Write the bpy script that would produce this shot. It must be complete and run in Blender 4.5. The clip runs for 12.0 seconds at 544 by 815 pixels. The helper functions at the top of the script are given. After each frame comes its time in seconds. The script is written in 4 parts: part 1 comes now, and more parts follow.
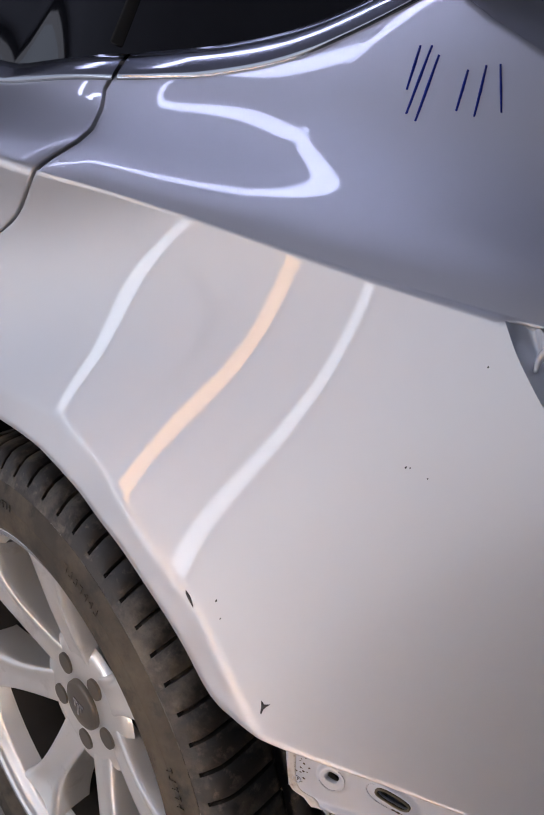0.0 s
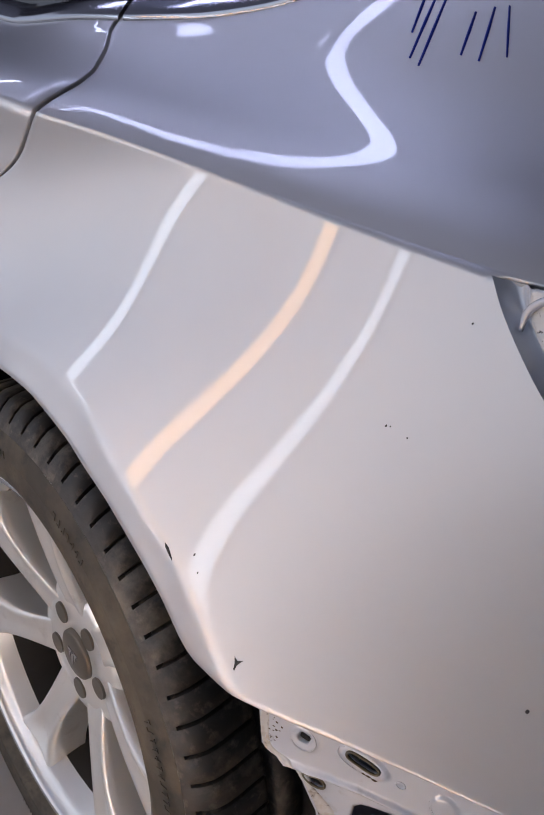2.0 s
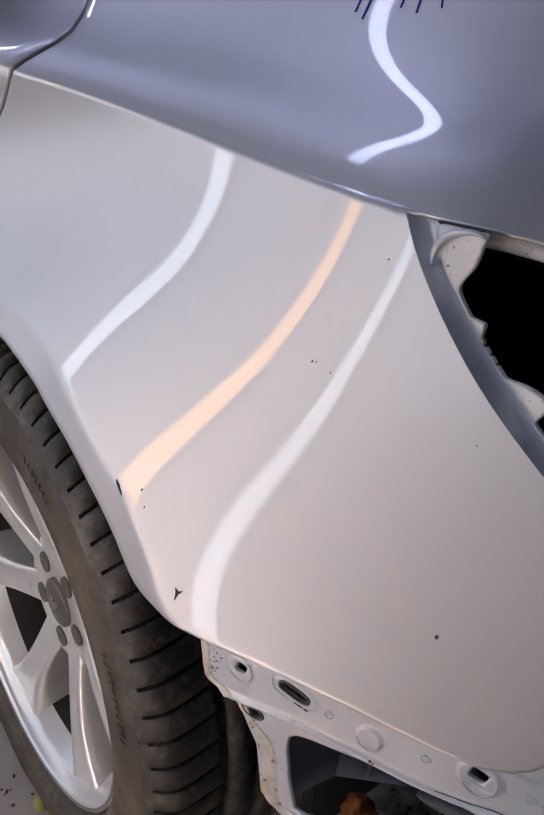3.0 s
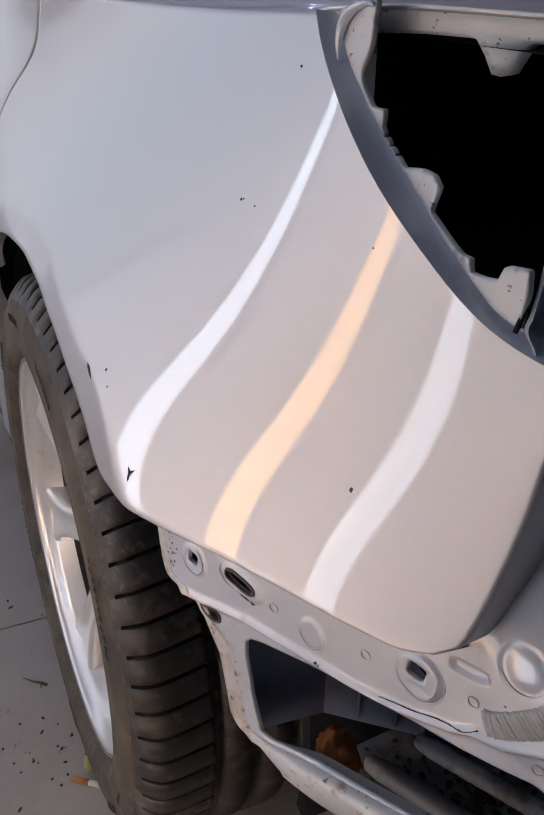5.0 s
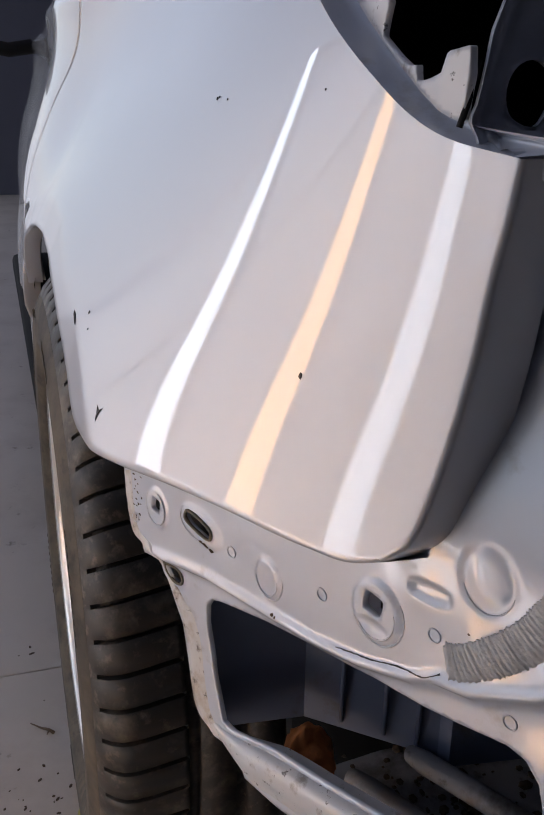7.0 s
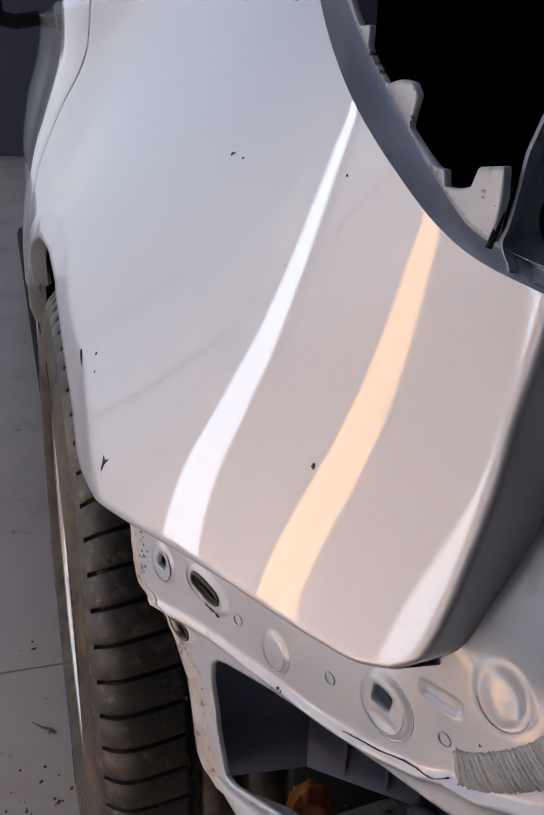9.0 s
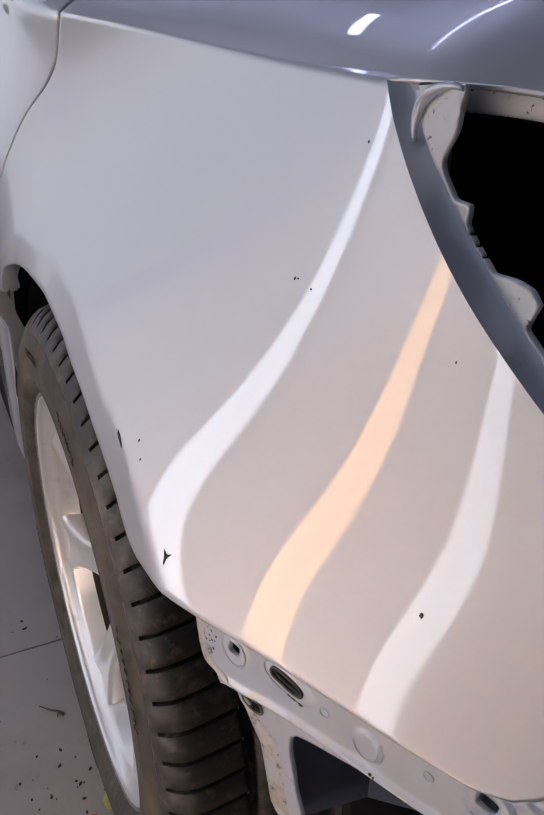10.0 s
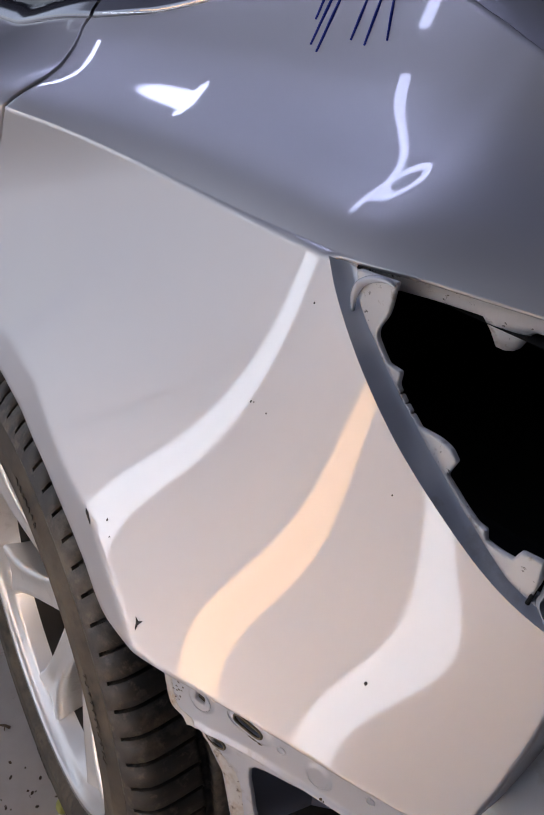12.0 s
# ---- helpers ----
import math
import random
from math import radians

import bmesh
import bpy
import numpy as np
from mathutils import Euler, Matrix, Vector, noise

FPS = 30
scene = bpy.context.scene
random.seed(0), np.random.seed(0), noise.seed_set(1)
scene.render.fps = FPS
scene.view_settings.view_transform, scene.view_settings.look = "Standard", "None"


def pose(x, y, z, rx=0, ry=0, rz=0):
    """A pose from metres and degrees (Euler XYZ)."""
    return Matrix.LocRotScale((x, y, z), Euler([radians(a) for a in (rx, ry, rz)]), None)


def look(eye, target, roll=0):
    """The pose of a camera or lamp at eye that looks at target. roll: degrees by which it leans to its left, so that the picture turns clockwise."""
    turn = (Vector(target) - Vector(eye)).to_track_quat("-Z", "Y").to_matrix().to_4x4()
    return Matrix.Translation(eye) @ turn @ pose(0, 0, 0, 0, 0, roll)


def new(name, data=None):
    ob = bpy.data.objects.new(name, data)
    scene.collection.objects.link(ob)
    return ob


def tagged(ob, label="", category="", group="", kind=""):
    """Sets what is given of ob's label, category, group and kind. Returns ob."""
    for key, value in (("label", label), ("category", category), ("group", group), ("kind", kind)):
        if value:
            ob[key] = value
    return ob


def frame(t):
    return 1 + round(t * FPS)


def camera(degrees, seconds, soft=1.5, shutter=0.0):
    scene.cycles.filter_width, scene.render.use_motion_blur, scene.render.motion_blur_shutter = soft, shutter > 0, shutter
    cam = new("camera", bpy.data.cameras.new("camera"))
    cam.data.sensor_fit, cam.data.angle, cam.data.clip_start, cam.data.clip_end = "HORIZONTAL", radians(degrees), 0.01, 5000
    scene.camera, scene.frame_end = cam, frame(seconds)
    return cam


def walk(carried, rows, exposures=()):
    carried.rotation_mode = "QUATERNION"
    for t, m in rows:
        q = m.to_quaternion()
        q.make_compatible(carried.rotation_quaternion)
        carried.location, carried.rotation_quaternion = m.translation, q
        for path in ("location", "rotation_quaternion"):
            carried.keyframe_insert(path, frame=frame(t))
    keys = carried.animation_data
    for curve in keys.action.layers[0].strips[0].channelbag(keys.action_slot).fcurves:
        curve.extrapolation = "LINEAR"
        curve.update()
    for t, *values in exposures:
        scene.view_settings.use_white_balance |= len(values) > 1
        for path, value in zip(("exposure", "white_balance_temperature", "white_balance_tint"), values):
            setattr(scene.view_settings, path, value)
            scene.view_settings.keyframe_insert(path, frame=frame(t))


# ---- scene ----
cam = camera(34.61, 12.0, soft=1.6)
PATH = [
    (0.0, 0.5977, -0.3261, 1.0946, 60.45, -5.94, 47.42),
    (0.5, 0.5632, -0.3301, 1.0842, 59.66, -6.61, 46.82),
    (1.0, 0.5572, -0.3205, 1.0794, 59.21, -7.08, 47.25),
    (1.5, 0.5781, -0.3003, 1.0773, 58.54, -7.19, 49.11),
    (2.0, 0.6184, -0.2885, 1.0822, 57.93, -6.56, 50.86),
    (2.5, 0.6625, -0.2799, 1.0769, 57.60, -5.99, 52.23),
    (3.0, 0.6993, -0.2541, 1.0686, 57.41, -6.15, 54.01),
    (3.2, 0.7082, -0.2469, 1.0639, 57.43, -6.13, 54.63),
    (4.8, 0.8078, -0.1347, 0.9674, 59.98, -1.62, 64.43),
    (5.0, 0.8167, -0.1135, 0.9364, 60.90, -0.72, 65.84),
    (5.5, 0.8356, -0.0701, 0.8821, 63.10, 0.14, 68.38),
    (6.0, 0.8390, -0.0472, 0.8452, 65.35, -0.08, 70.54),
    (6.5, 0.8435, -0.0400, 0.8156, 67.84, -0.40, 71.91),
    (7.0, 0.8488, -0.0417, 0.7974, 69.46, -0.83, 72.70),
    (7.2, 0.8501, -0.0405, 0.7792, 69.92, -0.93, 73.07),
    (9.0, 0.8155, -0.0373, 0.8489, 66.91, -1.82, 73.32),
    (9.5, 0.7679, -0.0667, 0.9040, 62.44, -1.43, 70.22),
    (10.0, 0.7337, -0.1103, 0.9768, 58.90, -0.83, 66.03),
    (10.5, 0.7285, -0.1426, 1.0332, 57.21, -0.82, 63.12),
    (11.0, 0.7305, -0.1531, 1.0431, 56.43, -1.94, 61.40),
    (11.5, 0.7310, -0.1584, 1.0483, 56.51, -2.56, 60.33),
    (12.0, 0.7416, -0.1609, 1.1031, 56.56, -2.98, 59.39),
]
walk(cam, [(t, pose(*row)) for t, *row in PATH], [(0.0, 0.12), (3.2, 0.1), (5.0, 0.06), (12.0, 0.05)])

# ---- light: a dim workshop, a three-tube repair lamp beside the car, strip lamps on the ceiling ----
world = bpy.data.worlds.new("overcast_day")
scene.world = world
world.use_nodes = True
sky = world.node_tree.nodes.new("ShaderNodeTexSky")
sky.sky_type, sky.sun_disc, sky.sun_elevation, sky.sun_rotation = "NISHITA", False, radians(35), radians(150)
world.node_tree.links.new(sky.outputs[0], world.node_tree.nodes["Background"].inputs[0])
world.node_tree.nodes["Background"].inputs[1].default_value = 0.06
# assumed daylight from unseen openings: two area lamps added to brighten the panel
for eye, target, wide, high, power in (((-2.47, -4.46, 1.54), (-2.47, 0, 1.54), 6.95, 3.12, 46.0), ((-5.95, -2.44, 1.54), (0, -2.44, 1.54), 4.02, 3.12, 22.5)):
    day = bpy.data.lights.new("daylight_fill", "AREA")
    day.shape, day.size, day.size_y, day.energy, day.color = "RECTANGLE", wide, high, power, (0.925, 0.96, 1.16)
    new("daylight_fill", day).matrix_world = look(eye, target)
WHITE_TUBE, ORANGE_TUBE, CEILING_TUBE = 7.6, 10.4, 15.0


# ---- materials ----
def material(name, colour, rough=0.5, metal=0.0, coat=0.0, grain=0.0, grain_scale=60.0, spots=None, bump=0.0,
             bump_scale=200.0, emit=None, ior=1.5, rough_var=0.0, coat_rough=0.03):
    m = bpy.data.materials.new(name)
    m.use_nodes = True
    nt = m.node_tree
    b = nt.nodes["Principled BSDF"]
    b.inputs["Base Color"].default_value = (*colour, 1)
    b.inputs["Roughness"].default_value = rough
    b.inputs["Metallic"].default_value = metal
    b.inputs["Coat Weight"].default_value = coat
    b.inputs["Coat Roughness"].default_value = coat_rough
    b.inputs["IOR"].default_value = ior
    b.inputs["Coat IOR"].default_value = 1.4
    coord = nt.nodes.new("ShaderNodeTexCoord")
    socket = None
    if grain:
        n = nt.nodes.new("ShaderNodeTexNoise")
        n.inputs["Scale"].default_value = grain_scale
        n.inputs["Detail"].default_value = 6
        nt.links.new(coord.outputs["Object"], n.inputs["Vector"])
        mix = nt.nodes.new("ShaderNodeMix")
        mix.data_type = "RGBA"
        mix.inputs[6].default_value = (*[c * (1 - grain) for c in colour], 1)
        mix.inputs[7].default_value = (*[min(1, c * (1 + grain)) for c in colour], 1)
        nt.links.new(n.outputs["Fac"], mix.inputs[0])
        socket = mix.outputs[2]
        if rough_var:
            mr = nt.nodes.new("ShaderNodeMapRange")
            mr.inputs[3].default_value, mr.inputs[4].default_value = rough - rough_var, rough + rough_var
            nt.links.new(n.outputs["Fac"], mr.inputs[0])
            nt.links.new(mr.outputs[0], b.inputs["Roughness"])
    for colour2, scale, low, high, strength in spots or ():
        n = nt.nodes.new("ShaderNodeTexNoise")
        n.inputs["Scale"].default_value = scale
        n.inputs["Detail"].default_value = 8
        n.inputs["Roughness"].default_value = 0.65
        nt.links.new(coord.outputs["Object"], n.inputs["Vector"])
        r = nt.nodes.new("ShaderNodeMapRange")
        r.inputs[1].default_value, r.inputs[2].default_value, r.inputs[4].default_value = low, high, strength
        nt.links.new(n.outputs["Fac"], r.inputs[0])
        mix = nt.nodes.new("ShaderNodeMix")
        mix.data_type = "RGBA"
        mix.inputs[6].default_value = (*colour, 1)
        mix.inputs[7].default_value = (*colour2, 1)
        if socket:
            nt.links.new(socket, mix.inputs[6])
        nt.links.new(r.outputs[0], mix.inputs[0])
        socket = mix.outputs[2]
    if socket:
        nt.links.new(socket, b.inputs["Base Color"])
    if bump:
        n = nt.nodes.new("ShaderNodeTexNoise")
        n.inputs["Scale"].default_value = bump_scale
        n.inputs["Detail"].default_value = 4
        nt.links.new(coord.outputs["Object"], n.inputs["Vector"])
        bp = nt.nodes.new("ShaderNodeBump")
        bp.inputs["Strength"].default_value = bump
        bp.inputs["Distance"].default_value = 0.002
        nt.links.new(n.outputs["Fac"], bp.inputs["Height"])
        nt.links.new(bp.outputs["Normal"], b.inputs["Normal"])
    if emit:
        b.inputs["Emission Color"].default_value = (*emit[0], 1)
        b.inputs["Emission Strength"].default_value = emit[1]
    return m


PAINT = material("silver_white_paint", (0.58, 0.58, 0.605), 0.37, 0.50, 1.0, grain=0.03, grain_scale=5, coat_rough=0.022,
                 bump=0.022, bump_scale=34)
PAINT_INNER = material("thin_inner_paint", (0.65, 0.68, 0.75), 0.4, 0.25, 1.0, grain=0.08, grain_scale=14, coat_rough=0.07,
                       spots=[((0.30, 0.26, 0.22), 30, 0.6, 0.75, 0.5)], bump=0.03, bump_scale=60)
PAINT_DIRTY = material("dirty_white_paint", (0.72, 0.72, 0.73), 0.45, 0.1, 0.4, grain=0.08, grain_scale=20, coat_rough=0.2,
                       spots=[((0.22, 0.17, 0.12), 55, 0.56, 0.68, 0.75), ((0.05, 0.045, 0.045), 130, 0.62, 0.66, 0.9)], bump=0.08, bump_scale=90)
PAINT_STAINED = material("stained_white_paint", (0.70, 0.68, 0.66), 0.45, 0.1, 0.6, grain=0.12, grain_scale=25, coat_rough=0.15,
                         spots=[((0.42, 0.31, 0.19), 38, 0.48, 0.66, 0.8), ((0.16, 0.11, 0.07), 75, 0.57, 0.68, 0.8), ((0.04, 0.035, 0.03), 150, 0.63, 0.68, 0.9)], bump=0.25, bump_scale=110)
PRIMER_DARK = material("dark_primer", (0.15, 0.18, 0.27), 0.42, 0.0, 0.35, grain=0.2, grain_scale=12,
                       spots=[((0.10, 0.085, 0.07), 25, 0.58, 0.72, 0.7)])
DUSTY_GREY = material("dusty_grey_primer", (0.27, 0.27, 0.285), 0.55, 0.0, 0.15, grain=0.25, grain_scale=20,
                      spots=[((0.06, 0.045, 0.035), 18, 0.52, 0.66, 0.85), ((0.09, 0.07, 0.05), 70, 0.58, 0.68, 0.7)], bump=0.12, bump_scale=120)
# near-black that stands in for shade inside openings and gaps
BLACK = material("shade_black", (0.006, 0.006, 0.007), 0.9)
LINER = material("black_felt_liner", (0.004, 0.004, 0.0045), 1.0, grain=0.3, grain_scale=80)
RUBBER = material("dusty_tyre_rubber", (0.040, 0.035, 0.031), 0.52, grain=0.35, grain_scale=25,
                  spots=[((0.24, 0.20, 0.15), 16, 0.48, 0.66, 0.7), ((0.22, 0.18, 0.14), 80, 0.56, 0.68, 0.55)], bump=0.15, bump_scale=150)
SIDEWALL = material("dusty_sidewall", (0.060, 0.050, 0.038), 0.7, grain=0.3, grain_scale=40,
                    spots=[((0.19, 0.150, 0.10), 12, 0.42, 0.68, 0.75), ((0.022, 0.021, 0.020), 45, 0.54, 0.70, 0.8)], bump=0.12, bump_scale=120)
ALLOY = material("silver_alloy_paint", (0.84, 0.825, 0.80), 0.32, 0.55, 0.5, grain=0.08, grain_scale=18, rough_var=0.06, coat_rough=0.15,
                 spots=[((0.30, 0.25, 0.20), 24, 0.58, 0.8, 0.5)])
ALLOY_EDGE = material("bare_alloy_edge", (0.62, 0.62, 0.63), 0.25, 0.9, grain=0.06, grain_scale=50)
BRAKE = material("dark_brake_metal", (0.05, 0.045, 0.04), 0.5, 0.6, grain=0.2, grain_scale=40)
GROMMET = material("olive_brown_sealer", (0.16, 0.13, 0.085), 0.6, grain=0.3, grain_scale=120, bump=0.3, bump_scale=300)
CAP_DARK = material("dull_bronze_cap", (0.16, 0.14, 0.115), 0.45, 0.5, grain=0.12, grain_scale=60)
CHROME = material("dark_chrome", (0.35, 0.36, 0.40), 0.12, 0.95, grain=0.05, grain_scale=10)
GLASS_DARK = material("tinted_glass", (0.003, 0.003, 0.004), 0.03, 0.0, 0.0, grain=0.1, grain_scale=3)
SEALANT = material("grey_seam_sealant", (0.60, 0.585, 0.57), 0.6, 0.0, grain=0.25, grain_scale=120, bump=0.5, bump_scale=260)
MARKER = material("blue_marker_ink", (0.016, 0.040, 0.38), 0.5, grain=0.25, grain_scale=150)
DIRT = material("dark_chip_dirt", (0.05, 0.045, 0.045), 0.8, grain=0.3, grain_scale=300)
FLOOR = material("dusty_concrete", (0.50, 0.45, 0.395), 0.55, grain=0.10, grain_scale=7,
                 spots=[((0.30, 0.25, 0.205), 3.2, 0.48, 0.72, 0.6), ((0.10, 0.075, 0.055), 26, 0.64, 0.74, 0.75), ((0.42, 0.39, 0.36), 11, 0.6, 0.8, 0.35)],
                 bump=0.10, bump_scale=160)
WALL = material("grey_wall_plaster", (0.09, 0.095, 0.125), 0.9, grain=0.12, grain_scale=3, bump=0.1, bump_scale=60)
CEIL = material("dull_ceiling_board", (0.38, 0.40, 0.48), 0.9, grain=0.08, grain_scale=2)
FOAM = material("orange_foam_crust", (0.52, 0.17, 0.045), 0.85, grain=0.3, grain_scale=70,
                spots=[((0.22, 0.07, 0.02), 60, 0.52, 0.66, 0.8)], bump=0.6, bump_scale=140)
RUST = material("dry_dirt_crumbs", (0.075, 0.05, 0.03), 0.9, grain=0.4, grain_scale=120)
STRAW = material("dry_twig", (0.16, 0.11, 0.07), 0.8, grain=0.3, grain_scale=90)
PAPER = material("cigarette_paper", (0.68, 0.64, 0.58), 0.8, grain=0.1, grain_scale=150)
FILTER = material("orange_filter_paper", (0.55, 0.24, 0.07), 0.8, grain=0.15, grain_scale=150)
HUSK = material("green_yellow_husk", (0.40, 0.38, 0.10), 0.6, grain=0.35, grain_scale=60)
TUBE_W = material("white_lamp_tube", (0.8, 0.8, 0.8), 0.4, emit=((0.865, 0.95, 1.10), WHITE_TUBE))
TUBE_O = material("orange_lamp_tube", (0.8, 0.5, 0.3), 0.4, emit=((1.0, 0.54, 0.20), ORANGE_TUBE))
TUBE_C = material("cool_ceiling_tube", (0.8, 0.8, 0.8), 0.4, emit=((0.60, 0.65, 1.0), CEILING_TUBE))
HOUSING = material("black_lamp_housing", (0.03, 0.03, 0.03), 0.5, grain=0.1, grain_scale=30)


# ---- mesh helpers ----
def mesh_object(name, bm, mat, smooth=True):
    me = bpy.data.meshes.new(name)
    bmesh.ops.recalc_face_normals(bm, faces=bm.faces[:]) if len(bm.faces) < 9000 else None
    bm.to_mesh(me)
    bm.free()
    for p in me.polygons:
        p.use_smooth = smooth
    me.materials.append(mat)
    return new(name, me)


def part(name, bm, mat, parent, label="", smooth=True):
    ob = mesh_object(name, bm, mat, smooth)
    ob.parent = parent
    if label:
        tagged(ob, label)
    return ob


def grid_bm(points, close_u=False, flip=False):
    """A sheet from rows of points."""
    bm = bmesh.new()
    vs = [[bm.verts.new(p) for p in row] for row in points]
    nu = len(vs[0])
    for a, b in zip(vs[:-1], vs[1:]):
        for i in range(nu if close_u else nu - 1):
            j = (i + 1) % nu
            q = (a[i], a[j], b[j], b[i])
            bm.faces.new(q[::-1] if flip else q)
    return bm


def box_bm(lo, hi, bevel=0.0, bm=None):
    bm = bm or bmesh.new()
    c, d = [(a + b) / 2 for a, b in zip(lo, hi)], [b - a for a, b in zip(lo, hi)]
    made = bmesh.ops.create_cube(bm, size=1, matrix=Matrix.LocRotScale(c, None, d))
    if bevel:
        edges = list({e for v in made["verts"] for e in v.link_edges})
        bmesh.ops.bevel(bm, geom=edges, offset=bevel, segments=2, affect="EDGES", profile=0.5)
    return bm


def tube_bm(path, radius, sides=12, bm=None, squash=1.0):
    """A round bar along a path; radius may be a list."""
    bm = bm or bmesh.new()
    path = [Vector(p) for p in path]
    rs = radius if isinstance(radius, (list, tuple)) else [radius] * len(path)
    rings = []
    for i, (p, r) in enumerate(zip(path, rs)):
        d = (path[min(i + 1, len(path) - 1)] - path[max(i - 1, 0)]).normalized()
        side = d.cross(Vector((0.13, 0.31, 0.94))).normalized()
        up = side.cross(d)
        rings.append([bm.verts.new(p + r * (math.cos(k) * side + squash * math.sin(k) * up)) for k in np.linspace(0, 2 * math.pi, sides, endpoint=False)])
    for a, b in zip(rings[:-1], rings[1:]):
        for i in range(sides):
            bm.faces.new((a[i], a[(i + 1) % sides], b[(i + 1) % sides], b[i]))
    bm.faces.new(rings[0][::-1])
    bm.faces.new(rings[-1])
    return bm


def spline(pts, n, corners=()):
    """n points evenly along a soft curve through pts, with sharp turns at the corners."""
    pts = [np.array(p, float) for p in pts]
    dense = []
    for i in range(len(pts) - 1):
        p1, p2 = pts[i], pts[i + 1]
        p0 = pts[i - 1] if i > 0 and i not in corners else 2 * p1 - p2
        p3 = pts[i + 2] if i + 2 < len(pts) and i + 1 not in corners else 2 * p2 - p1
        for k in np.linspace(0, 1, 24, endpoint=False):
            dense.append(0.5 * (2 * p1 + (p2 - p0) * k + (2 * p0 - 5 * p1 + 4 * p2 - p3) * k * k + (3 * p1 - p0 - 3 * p2 + p3) * k ** 3))
    dense.append(pts[-1])
    dense = np.array(dense)
    run = np.r_[0, np.cumsum(np.linalg.norm(np.diff(dense, axis=0), axis=1))]
    want = np.linspace(0, run[-1], n)
    return np.stack([np.interp(want, run, dense[:, k]) for k in range(dense.shape[1])], 1)


def smooth_step(a, b, x):
    k = np.clip((x - a) / (b - a), 0, 1)
    return k * k * (3 - 2 * k)


# ---- the car's skin: x runs to its tail, y into it, z up; the wheel's rim lies in the plane y = 0 ----
SKIN = [(0, 0, 0.05553), (0, 1, 0.08097), (0, 2, -0.00735), (0, 3, -0.00239), (0, 4, -0.00287), (0, 5, -0.00273), (1, 0, 0.04184), (1, 1, -0.07069), (1, 2, 0.02399), (1, 3, 0.02535), (1, 4, 0.00430), (2, 0, 0.02400), (2, 1, -0.02588), (2, 2, -0.03021), (2, 3, -0.01176), (3, 0, 0.01461), (3, 1, 0.02914), (3, 2, 0.00531), (4, 0, 0.00379), (4, 1, -0.00844), (5, 0, -0.01125)]


def tail_skin(x, z):
    u, v = np.clip((x - 0.22) / 0.36, -1.3, 1.25), np.clip((z - 0.73) / 0.18, -1.2, 1.2)
    return sum(c * u ** i * v ** j for i, j, c in SKIN)


def rear_skin(x, z):
    k = np.maximum(x, -0.06)
    slope = np.clip((tail_skin(-0.06, z) - tail_skin(-0.10, z)) / 0.04, 0.0, 0.3)
    d = np.maximum(-0.06 - x, 0)
    return tail_skin(k, z) - slope * 0.08 * (1 - np.exp(-d / 0.08)) - 0.10 * (np.sqrt(np.minimum(d, 0.36) ** 2 + 0.0025) - 0.05) + 0.05 * np.maximum(d - 0.36, 0)


# the haunch over the wheel: how far the sheet swells from the rear skin, in tenths of a millimetre over an even lattice
HAUNCH = np.array([(2123, 1388, 704, 260, 299, 668, 1124),
          (2126, 1386, 629, 75, 187, 664, 1154),
          (2088, 1381, 572, -97, 90, 664, 1163),
          (1911, 1295, 516, -220, -37, 588, 1074),
          (1501, 1007, 395, -201, -193, 394, 845),
          (901, 471, 44, -18, -122, 194, 548),
          (397, 112, -36, 21, -8, 28, 285),
          (115, -23, 9, -3, -6, -5, 156),
          (37, 6, -4, 2, 6, -11, 84),
          (7, -4, 3, -3, -2, 3, 42),
          (5, 1, -2, 3, 3, -3, 16),
          (9, 6, -1, -12, -10, -4, 5)]) * 1e-4


def blend_weights(t, n):
    """Cubic spline weights of n even knots at t, 0 to 1."""
    s = np.clip(t, 0, 1) * (n - 3)
    i = np.minimum(np.floor(s).astype(int), n - 4)
    f = s - i
    return i, ((1 - f) ** 3 / 6, (3 * f ** 3 - 6 * f * f + 4) / 6, (-3 * f ** 3 + 3 * f * f + 3 * f + 1) / 6, f ** 3 / 6)


def side_skin(x, z):
    """How far in the side of the car lies below its shoulder crease."""
    i, wu = blend_weights((x + 0.46) / 0.78, 12)
    j, wv = blend_weights((z - 0.50) / 0.46, 7)
    return rear_skin(x, z) + sum(wu[a] * wv[b] * HAUNCH[i + a, j + b] for a in range(4) for b in range(4)) * smooth_step(0.20, 0.08, x)


def crease(x):
    """The shoulder crease, carried on along the top of the lamp opening."""
    e = 0.350 - np.maximum(x, -0.15)
    k = 0.350 - (np.sqrt(e * e + 0.0006) + e) / 2
    z = 0.87753 + 0.01304 * k + 0.04736 * k * k + 0.22153 * k ** 3 + 0.0045 * smooth_step(0.345, 0.42, x)
    y = side_skin(np.where(x < 0.1, x, k), z)
    d = x - 0.375
    return y + 0.24 * (np.sqrt(d * d + 0.0009) + d), z


BEND = [(1, 0, 0.01022), (1, 1, 0.01573), (1, 2, 0.00898), (2, 0, -0.10145), (2, 1, -0.05867), (2, 2, -0.02433), (3, 0, 0.19888), (3, 1, 0.01652), (3, 2, 0.02085), (4, 0, -0.10788), (4, 1, 0.03066), (4, 2, -0.00676)]


